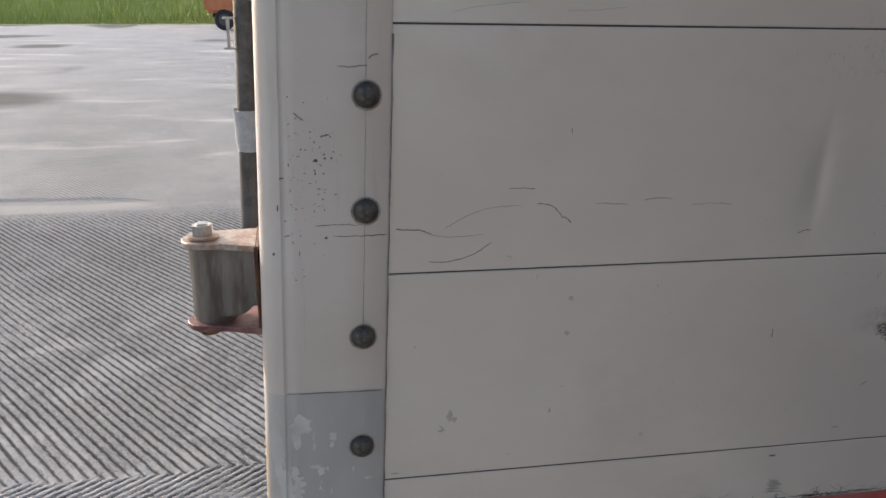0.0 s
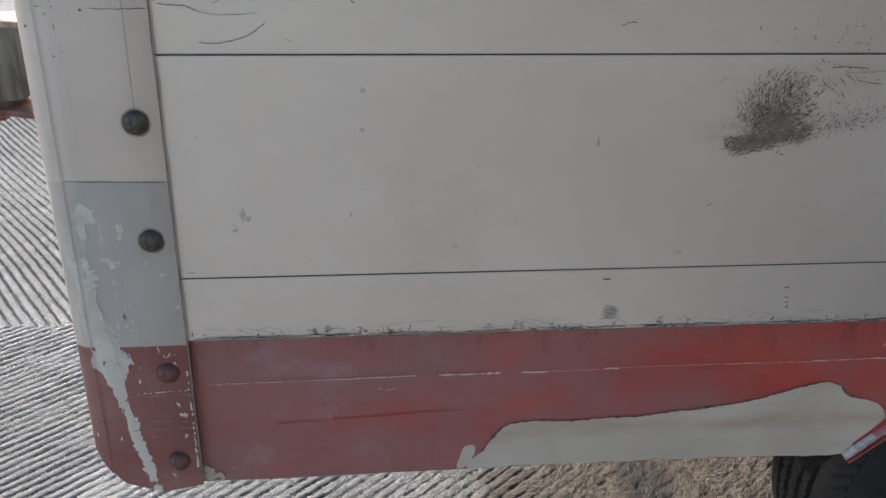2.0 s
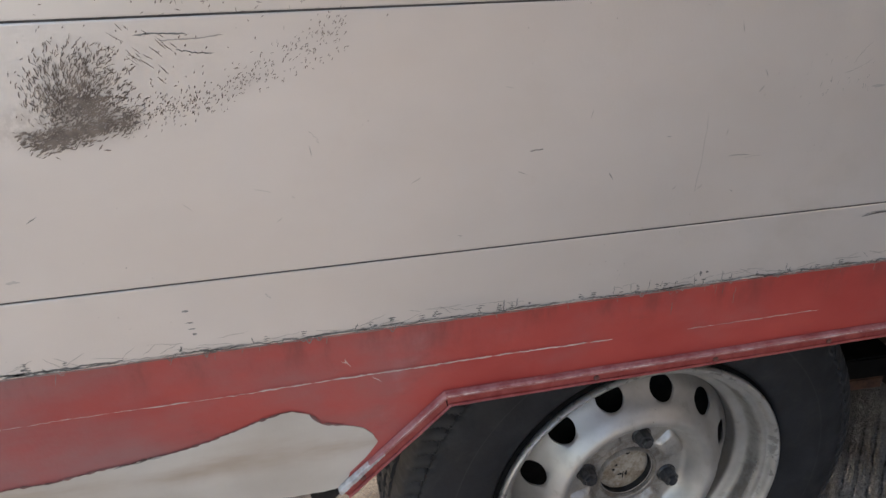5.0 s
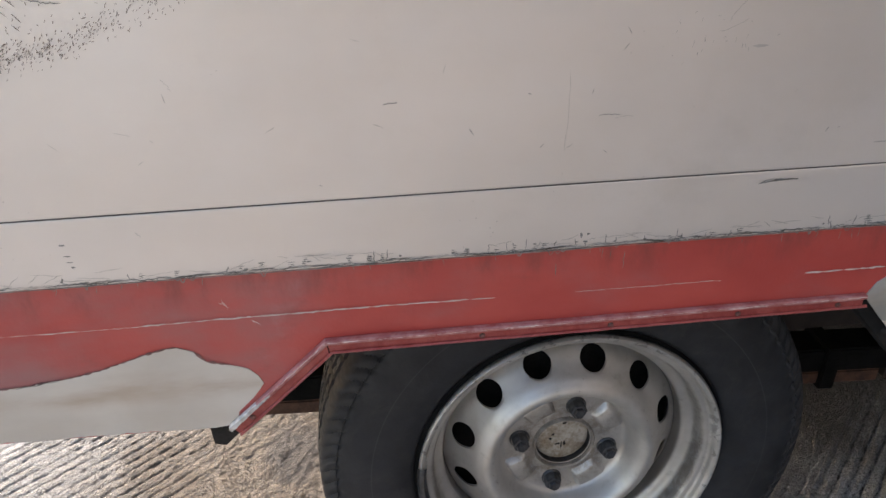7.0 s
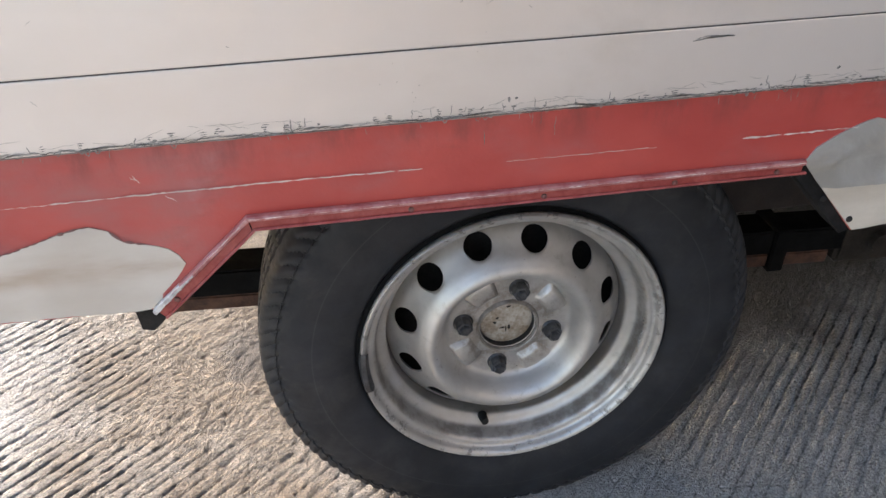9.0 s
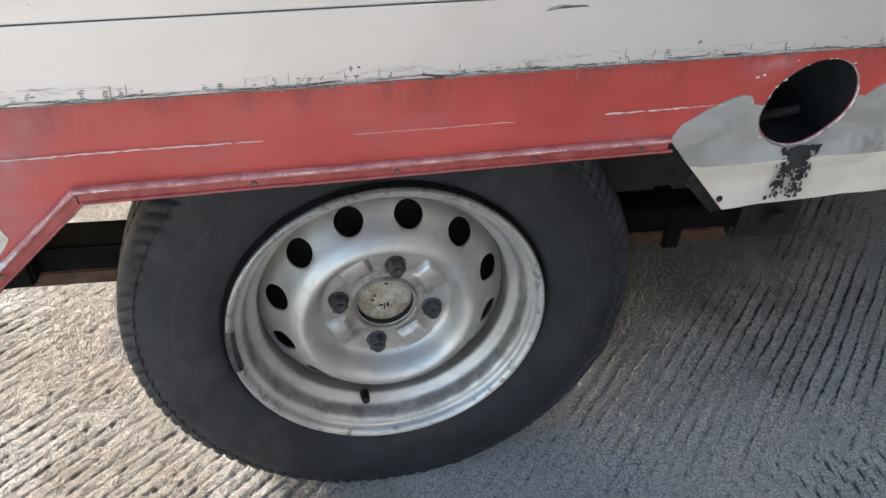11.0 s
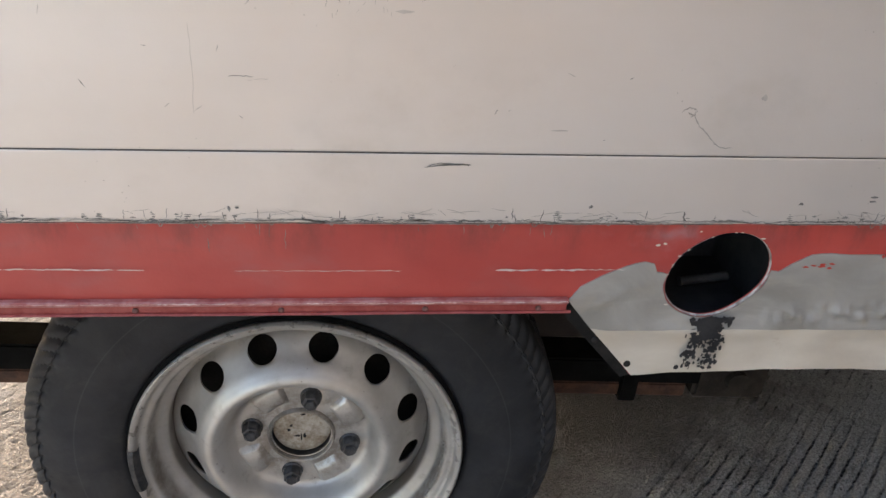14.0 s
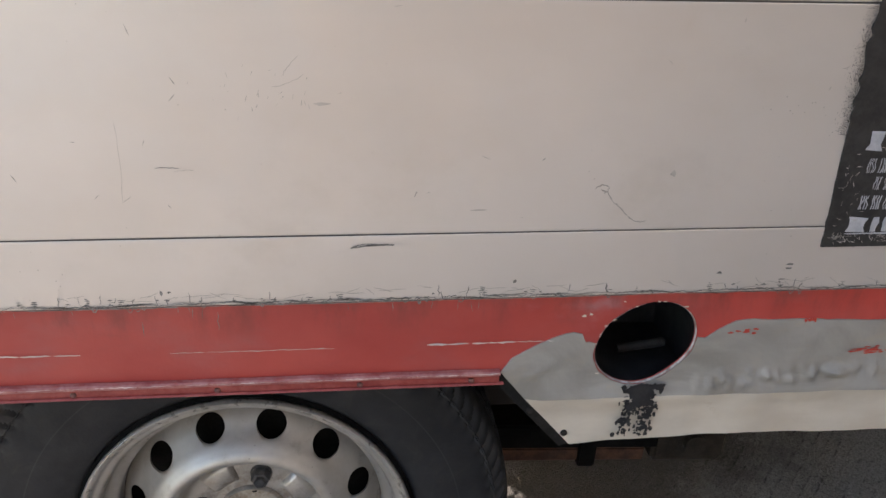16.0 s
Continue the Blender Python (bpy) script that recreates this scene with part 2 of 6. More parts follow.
def rubber():
    k = Tree("tyre rubber")
    x, y, z = k.axes()
    c = k.mix(k.span(k.noise(20, 5), 0.3, 0.7), (0.0120, 0.0128, 0.0152), (0.0215, 0.0226, 0.0270))
    dust = k.math("MULTIPLY", k.span(k.noise(17, 6, 0.72, None, 0.6), 0.48, 0.72), 0.30)
    c = k.mix(dust, c, (0.06, 0.056, 0.052))
    # the shoulder blocks are worn grey and dusty
    rx, rz = k.math("ADD", x, -0.2678), k.math("ADD", z, 0.3554)
    r = k.math("SQRT", k.math("ADD", k.math("MULTIPLY", rx, rx), k.math("MULTIPLY", rz, rz)))
    c = k.mix(k.math("MULTIPLY", k.span(r, 0.271, 0.276), k.span(k.noise(60, 5, 0.7), 0.3, 0.6, 0.05, 0.25)), c, (0.040, 0.040, 0.041))
    ring = k.span(k.math("ABSOLUTE", k.math("SUBTRACT", r, 0.2395)), 0.0004, 0.0010, 0.25, 0.0)
    c = k.mix(ring, c, (0.07, 0.07, 0.07))
    k.bump(k.math("ADD", k.noise(260, 3), k.noise(40, 4)), 0.25, 0.0008)
    return k.done(c, k.span(k.noise(24, 4), 0.3, 0.7, 0.55, 0.75), 0, 0.4)


def concrete():
    k = Tree("raked concrete")
    x, y, z = k.axes()
    c = k.mix(k.span(k.noise(1.3, 6, 0.62), 0.3, 0.7), (0.56, 0.575, 0.58), (0.70, 0.705, 0.70))
    # brown sandy grime on the slab under the trailer
    dx = k.math("DIVIDE", k.math("ADD", x, -0.84), 0.46)
    dy = k.math("DIVIDE", k.math("ADD", y, -1.35), 1.05)
    d = k.math("ADD", k.math("ADD", k.math("MULTIPLY", dx, dx), k.math("MULTIPLY", dy, dy)), k.math("MULTIPLY", k.math("SUBTRACT", k.noise(6, 5), 0.5), 1.6))
    tan = k.mix(k.span(k.noise(24, 5), 0.3, 0.7), (0.215, 0.168, 0.122), (0.34, 0.282, 0.218))
    tan = k.mix(k.span(k.noise(8, 6, 0.7, None, 0.5), 0.5, 0.68, 0.0, 0.6), tan, (0.25, 0.175, 0.11))
    crumb = k.span(k.noise(150, 5, 0.75), 0.50, 0.60)
    tan = k.mix(k.math("MULTIPLY", crumb, 0.66), tan, (0.24, 0.165, 0.10))
    c = k.mix(k.math("MULTIPLY", k.span(d, 0.15, 1.25, 1, 0), 0.85), c, tan)
    # one dark grey spot beside the wheel
    sx = k.math("DIVIDE", k.math("ADD", x, -0.79), 0.055)
    sy = k.math("DIVIDE", k.math("ADD", y, -1.15), 0.085)
    spot = k.math("ADD", k.math("ADD", k.math("MULTIPLY", sx, sx), k.math("MULTIPLY", sy, sy)), k.math("MULTIPLY", k.math("SUBTRACT", k.noise(16, 5, 0.65), 0.5), 1.8))
    c = k.mix(k.math("MULTIPLY", k.span(spot, 0.3, 1.3, 1, 0), 0.7), c, (0.10, 0.10, 0.105))
    # brown dirt between the wheels, darkened further for the shade deep under the trailer
    ox = k.math("DIVIDE", k.math("ADD", x, -1.68), 0.46)
    oy = k.math("DIVIDE", k.math("ADD", y, -1.42), 0.52)
    o = k.math("ADD", k.math("ADD", k.math("MULTIPLY", ox, ox), k.math("MULTIPLY", oy, oy)), k.math("MULTIPLY", k.math("SUBTRACT", k.noise(7, 6, 0.65), 0.5), 2.2))
    c = k.mix(k.math("MULTIPLY", k.span(o, 0.2, 1.5, 1, 0), 0.85), c, (0.140, 0.124, 0.112))
    grit = k.span(k.noise(270, 3, 0.75), 0.42, 0.56)
    c = k.mix(k.math("MULTIPLY", k.math("SUBTRACT", 1.0, grit), 0.45), c, (0.17, 0.16, 0.15))
    pit = k.math("MULTIPLY", k.span(k.cells((150, 150, 150)), 0.16, 0.30, 1, 0), k.span(k.noise(26, 4), 0.42, 0.6))
    c = k.mix(k.math("MULTIPLY", pit, 0.4), c, (0.10, 0.095, 0.09))
    grain = k.span(k.noise(480, 2, 0.6), 0.60, 0.70)
    c = k.mix(k.math("MULTIPLY", grain, 0.5), c, (0.62, 0.59, 0.54))
    speck = k.math("MULTIPLY", k.span(k.noise(300, 2, 0.6), 0.575, 0.64), k.span(k.noise(12, 4), 0.35, 0.6, 0.35, 1.0))
    c = k.mix(k.math("MULTIPLY", speck, 0.62), c, (0.085, 0.08, 0.078))
    pepper = k.span(k.noise(125, 3, 0.7), 0.55, 0.61)
    c = k.mix(k.math("MULTIPLY", pepper, 0.42), c, (0.13, 0.13, 0.135))
    coarse = k.span(k.noise(55, 5, 0.75), 0.53, 0.64)
    c = k.mix(k.math("MULTIPLY", coarse, k.span(y, 1.5, 2.4, 0.15, 0.5)), c, (0.20, 0.195, 0.19))
    stain = k.span(k.noise((0.9, 0.45, 1), 6, 0.65, None, 0.5), 0.52, 0.72)
    c = k.mix(k.math("MULTIPLY", stain, 0.35), c, (0.28, 0.28, 0.28))
    pale = k.span(k.noise((0.6, 2.2, 1), 5, 0.6, None, 0.4), 0.55, 0.7)
    c = k.mix(k.math("MULTIPLY", pale, k.span(y, 3.5, 5.0, 0.0, 0.85)), c, (0.74, 0.72, 0.68))
    u = k.math("ADD", k.math("MULTIPLY", x, 0.814), k.math("MULTIPLY", y, 0.581))
    rake = k.span(k.math("SINE", k.math("MULTIPLY", u, 256.0)), -0.2, 0.8)
    rake = k.math("MULTIPLY", k.math("MULTIPLY", rake, k.span(k.noise((1.1, 0.5, 1), 4), 0.45, 0.6)), k.math("MULTIPLY", k.span(y, 4.3, 4.6), k.span(y, 6.0, 9.0, 0.5, 0.0)))
    c = k.mix(rake, c, (0.20, 0.195, 0.19))
    edge = k.math("MULTIPLY", k.span(k.math("ABSOLUTE", k.math("ADD", y, k.math("ADD", -4.40, k.math("MULTIPLY", k.noise(4, 4), 0.15)))), 0.05, 0.11, 1, 0), k.span(x, -0.9, -0.5, 1, 0))
    c = k.mix(k.math("MULTIPLY", edge, 0.8), c, (0.66, 0.64, 0.60))
    lime = k.span(k.noise((3.4, 3.4, 1), 5, 0.62, None, 0.5), 0.47, 0.60)
    c = k.mix(k.math("MULTIPLY", k.math("MULTIPLY", lime, k.span(x, 0.25, 0.5, 0.6, 0.0)), k.math("MULTIPLY", k.span(y, 2.4, 3.4, 1.0, 0.0), k.span(y, 0.2, 0.7))), c, (0.74, 0.745, 0.745))
    # the hollows of the grooves are darker with depth
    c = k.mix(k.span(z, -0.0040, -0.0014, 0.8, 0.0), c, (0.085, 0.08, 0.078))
    green = k.span(k.math("ADD", y, k.math("MULTIPLY", k.noise(1.2, 5), 1.6)), 23.6, 24.4)
    c = k.mix(green, c, k.mix(k.noise(3, 5), (0.20, 0.22, 0.08), (0.30, 0.30, 0.12)))
    k.bump(k.math("ADD", k.math("ADD", k.math("MULTIPLY", k.noise(360, 3, 0.7), 0.8), k.math("MULTIPLY", k.noise(140, 5, 0.75), 0.75)), k.math("MULTIPLY", pit, -0.4)), 1.0, 0.017)
    return k.done(c, k.span(k.noise(9, 4), 0.3, 0.7, 0.72, 0.92), 0, 0.15)


PAINT, POST, RED, FILLER, BAND, PRIMER = board_paint(), post_paint(), red_paint(), filler(), bare_band(), grey_primer()
SILVER, RUBBER, CONCRETE = silver_paint(), rubber(), concrete()
MARK = plain("scraped paint mark", (0.12, 0.115, 0.105), (0.27, 0.265, 0.25), 60, 0.7)
SCUFF = plain("scuffed dark metal", (0.115, 0.086, 0.068), (0.25, 0.198, 0.160), 90, 0.65)
OLD_COAT = plain("old pale coat", (0.54, 0.515, 0.475), (0.66, 0.635, 0.59), 45, 0.55)
HAIR = plain("hairline scratch", (0.33, 0.30, 0.27), (0.46, 0.43, 0.40), 60, 0.7)
CHALK = plain("white scribed line", (0.48, 0.37, 0.34), (0.66, 0.56, 0.52), 80, 0.7)
RIVET = plain("weathered steel rivet", (0.055, 0.05, 0.046), (0.13, 0.115, 0.10), 120, 0.5, 0.5)
RIVET_RED = plain("rivet under red paint", (0.075, 0.036, 0.032), (0.19, 0.075, 0.068), 120, 0.5)
FLANGE = plain("worn red edging", (0.27, 0.042, 0.038), (0.37, 0.085, 0.075), 55, 0.42, 0.0, 0.4)
FOLD = plain("rubbed pink paint on the fold", (0.30, 0.075, 0.07), (0.46, 0.22, 0.205), 45, 0.42, 0.0, 0.4)
WORN = plain("rubbed pink edge", (0.44, 0.20, 0.185), (0.72, 0.60, 0.57), 70, 0.5)
RUST = plain("rusty steel", (0.085, 0.034, 0.02), (0.19, 0.085, 0.045), 60, 0.75, 0.2, 0.4)
LEAF = plain("dark rust on a spring leaf", (0.045, 0.022, 0.015), (0.10, 0.048, 0.03), 60, 0.8, 0.1, 0.4)
MAROON = plain("rust-stained maroon paint", (0.13, 0.052, 0.042), (0.26, 0.125, 0.105), 60, 0.55, 0.1, 0.3)
RUSTY_ZINC = plain("rust-stained zinc plate", (0.30, 0.19, 0.13), (0.46, 0.41, 0.36), 70, 0.5, 0.35, 0.3)
GALV = plain("dull galvanised steel", (0.30, 0.29, 0.265), (0.42, 0.41, 0.39), 45, 0.42, 0.6)
BARREL = barrel_steel()
ROD = plain("dark painted pipe", (0.055, 0.05, 0.047), (0.11, 0.10, 0.095), 40, 0.5, 0.2)
SLEEVE = plain("worn grey plastic sleeve", (0.30, 0.31, 0.33), (0.42, 0.43, 0.45), 50, 0.5)
BLACK = plain("black chassis paint", (0.010, 0.010, 0.010), (0.024, 0.022, 0.021), 40, 0.7, 0, 0.2, 0.0008, 300, 0.2)
LINER = plain("very dark brown lining", (0.016, 0.011, 0.009), (0.03, 0.021, 0.017), 30, 0.7)
DUSTY = plain("dusty brown chassis steel", (0.022, 0.018, 0.015), (0.040, 0.033, 0.027), 35, 0.8, 0, 0.3, 0.0008, 300, 0.2)
# near-black that puts deep shade into the colour of gaps and underside parts
SHADE_BLACK = plain("near-black shade", (0.004, 0.004, 0.004), (0.008, 0.008, 0.008), 40, 0.8, 0, 0.1, 0.0008, 300, 0.08)
LAMPBLACK = plain("dusty dark steel", (0.032, 0.032, 0.034), (0.055, 0.055, 0.058), 40, 0.6, 0, 0.2)
JOINT = plain("dry dirt in a joint", (0.04, 0.036, 0.033), (0.09, 0.082, 0.074), 60, 0.8)
TAR = plain("black spilled paint", (0.012, 0.012, 0.014), (0.03, 0.03, 0.032), 60, 0.45)
NUT = plain("dark steel wheel nut", (0.05, 0.052, 0.056), (0.10, 0.10, 0.105), 90, 0.42, 0.6)
CAP = plain("dirty hub metal", (0.22, 0.165, 0.11), (0.50, 0.46, 0.40), 42, 0.5, 0.25)
CAP_RING = plain("dusty hub lip", (0.20, 0.18, 0.155), (0.34, 0.31, 0.28), 60, 0.5, 0.5)
STENCIL = plain("stencilled grey lettering", (0.36, 0.37, 0.40), (0.48, 0.49, 0.52), 90, 0.6)
SIGNBLACK = plain("sprayed black paint", (0.016, 0.015, 0.015), (0.035, 0.033, 0.032), 50, 0.5)
ORANGE = plain("faded orange paint", (0.50, 0.15, 0.06), (0.60, 0.22, 0.10), 8, 0.5)
EDGE = plain("cut sheet edge", (0.22, 0.18, 0.16), (0.60, 0.56, 0.53), 140, 0.55, 0.1)

# ---- mesh helpers ----
PIV = Vector((0.9, 0.662, 0.64))
SLOPE = Matrix.Rotation(0.0120, 4, "Y")
LEVEL = SLOPE.inverted() @ Matrix.Translation(-PIV)
TILTED = Matrix.Translation(-PIV)


def finish(ob, parent, label, kind=""):
    if parent:
        ob.parent = parent
    return tagged(ob, label, kind=kind)


def mesh_of(name, bm, material, smooth=False, angle=0.6):
    bmesh.ops.recalc_face_normals(bm, faces=bm.faces)
    me = bpy.data.meshes.new(name)
    bm.to_mesh(me)
    bm.free()
    me.materials.append(material)
    if smooth:
        me.polygons.foreach_set("use_smooth", [True] * len(me.polygons))
        me.set_sharp_from_angle(angle=angle)
    return me


def part(name, bm, material, parent, label="", level=False, smooth=False, kind="", angle=0.6):
    """Links a bmesh, drawn in the place's own metres, as one mesh under the trailer or one of its parts."""
    bm.transform(LEVEL if level else TILTED)
    return finish(new(name, mesh_of(name, bm, material, smooth, angle)), parent, label, kind)


def piece(name, me, m, parent, label="", level=False):
    """One of several alike pieces that share a mesh."""
    ob = finish(new(name, me), parent, label)
    ob.matrix_local = (LEVEL if level else TILTED) @ m
    return ob


def box(bm, x0, x1, y0, y1, z0, z1, bevel=0.0, m=None):
    made = bmesh.ops.create_cube(bm, size=1.0)["verts"]
    for v in made:
        v.co = Vector(((x0 + x1) / 2 + v.co.x * (x1 - x0), (y0 + y1) / 2 + v.co.y * (y1 - y0), (z0 + z1) / 2 + v.co.z * (z1 - z0)))
        if m:
            v.co = m @ v.co
    if bevel:
        edges = list({e for v in made for e in v.link_edges})
        bmesh.ops.bevel(bm, geom=edges, offset=bevel, segments=2, affect="EDGES")
    return bm


def lathe(bm, prof, n, cx, cz, closed=False):
    """A profile of (radius, y) turned about an axis along y through (cx, cz)."""
    rings = []
    for r, y in prof:
        rings.append([bm.verts.new((cx + r * math.cos(2 * math.pi * i / n), y, cz + r * math.sin(2 * math.pi * i / n))) for i in range(n)])
    pairs = list(zip(rings, rings[1:])) + ([(rings[-1], rings[0])] if closed else [])
    for a, b in pairs:
        for i in range(n):
            bm.faces.new((a[i], a[(i + 1) % n], b[(i + 1) % n], b[i]))
    return rings


def cyl(bm, p, q, r, n=16, r2=None):
    """A closed round bar from p to q."""
    p, q = Vector(p), Vector(q)
    m = Matrix.Translation((p + q) / 2) @ (q - p).to_track_quat("Z", "Y").to_matrix().to_4x4()
    bmesh.ops.create_cone(bm, cap_ends=True, segments=n, radius1=r, radius2=r if r2 is None else r2, depth=(q - p).length, matrix=m)
    return bm


def sheet(bm, loops, y0, y1, lean=None, cuts=()):
    """A flat plate in the xz plane between y0 and y1, bounded by an outer loop and holes."""
    edges = []
    for loop in loops:
        vs = [bm.verts.new((x, y0, z)) for x, z in loop]
        edges += [bm.edges.new((vs[i], vs[(i + 1) % len(vs)])) for i in range(len(vs))]
    faces = bmesh.ops.triangle_fill(bm, edges=edges, use_beauty=True)["geom"]
    faces = [f for f in faces if isinstance(f, bmesh.types.BMFace)]
    for axis, at in cuts:
        bmesh.ops.bisect_plane(bm, geom=bm.verts[:] + bm.edges[:] + bm.faces[:], plane_co=[at if i == axis else 0.0 for i in range(3)], plane_no=[float(i == axis) for i in range(3)])
    faces = bm.faces[:]
    back = bmesh.ops.extrude_face_region(bm, geom=faces)["geom"]
    for v in back:
        if isinstance(v, bmesh.types.BMVert):
            v.co.y = y1
    if lean:
        for v in bm.verts:
            v.co.y += lean(v.co.x, v.co.z)
    return bm


def smooth_loop(points, step=0.006, rough=0.0012, seed=0):
    """A closed outline through a few corners, rounded and made uneven."""
    n = len(points)
    out = []
    for i in range(n):
        p0, p1, p2, p3 = (Vector(points[(i + k) % n]) for k in (-1, 0, 1, 2))
        c = max(1, int((p2 - p1).length / step))
        for j in range(c):
            t = j / c
            v = 0.5 * ((2 * p1) + (p2 - p0) * t + (2 * p0 - 5 * p1 + 4 * p2 - p3) * t * t + (3 * p1 - p0 - 3 * p2 + p3) * t ** 3)
            d = noise.noise_vector(Vector((v.x * 90, v.y * 90, seed))) * rough + noise.noise_vector(Vector((v.x * 30, v.y * 30, seed + 5))) * rough
            out.append((v.x + d.x, v.y + d.y))
    return out


def strip(bm, pts, w, y=0.0, taper=True):
    """A thin uneven line along points (x, z), lying flat at depth y."""
    pts = [Vector(p) for p in pts]
    left, right = [], []
    for i, p in enumerate(pts):
        d = pts[min(i + 1, len(pts) - 1)] - pts[max(i - 1, 0)]
        d = Vector((-d.y, d.x)).normalized() if d.length else Vector((0, 1))
        k = w * random.uniform(0.6, 1.2) * (0.3 if taper and i in (0, len(pts) - 1) else 1) / 2
        left.append(bm.verts.new((p.x + d.x * k, y, p.y + d.y * k)))
        right.append(bm.verts.new((p.x - d.x * k, y, p.y - d.y * k)))
    for i in range(len(pts) - 1):
        bm.faces.new((left[i], left[i + 1], right[i + 1], right[i]))


def wander(p, q, n=6, amp=0.002, bow=0.0):
    """Points from p to q along a slightly shaky, bowed line."""
    p, q = Vector(p), Vector(q)
    d = q - p
    s = Vector((-d.y, d.x)).normalized()
    return [p + d * (i / n) + s * (bow * math.sin(math.pi * i / n) + random.uniform(-amp, amp) * (0 < i < n)) for i in range(n + 1)]


def patch(bm, x, z, w, hgt, y, n=8):
    """A small uneven flake."""
    vs = [bm.verts.new((x + w / 2 * math.cos(2 * math.pi * i / n) * random.uniform(0.5, 1.2), y, z + hgt / 2 * math.sin(2 * math.pi * i / n) * random.uniform(0.5, 1.2))) for i in range(n)]
    bm.faces.new(vs)


def grid_noise(x, y, seed=0):
    """Smooth value noise on arrays, -1 to 1."""
    tab = np.random.default_rng(seed).uniform(-1, 1, (256, 256))
    xi, yi = np.floor(x).astype(int), np.floor(y).astype(int)
    fx, fy = x - xi, y - yi
    fx, fy = fx * fx * (3 - 2 * fx), fy * fy * (3 - 2 * fy)
    g = lambda i, j: tab[(xi + i) % 256, (yi + j) % 256]
    return (g(0, 0) * (1 - fx) + g(1, 0) * fx) * (1 - fy) + (g(0, 1) * (1 - fx) + g(1, 1) * fx) * fy


def ramp(v, a, b):
    t = np.clip((v - a) / (b - a), 0, 1)
    return t * t * (3 - 2 * t)


def sheet_mesh(name, xs, ys, zz, material, smooth=True):
    """A height field over the lines xs and ys."""
    nx, ny = len(xs), len(ys)
    gx, gy = np.meshgrid(xs, ys)
    co = np.stack([gx, gy, zz], -1).reshape(-1, 3)
    i = np.arange((nx - 1) * (ny - 1))
    a = i // (nx - 1) * nx + i % (nx - 1)
    quads = np.stack([a, a + 1, a + nx + 1, a + nx], -1)
    me = bpy.data.meshes.new(name)
    me.vertices.add(len(co))
    me.vertices.foreach_set("co", co.ravel())
    me.loops.add(quads.size)
    me.loops.foreach_set("vertex_index", quads.ravel())
    me.polygons.add(len(quads))
    me.polygons.foreach_set("loop_start", np.arange(0, quads.size, 4))
    me.polygons.foreach_set("loop_total", np.full(len(quads), 4))
    me.update(calc_edges=True)
    me.validate()
    me.polygons.foreach_set("use_smooth", np.full(len(quads), smooth))
    me.materials.append(material)
    return me


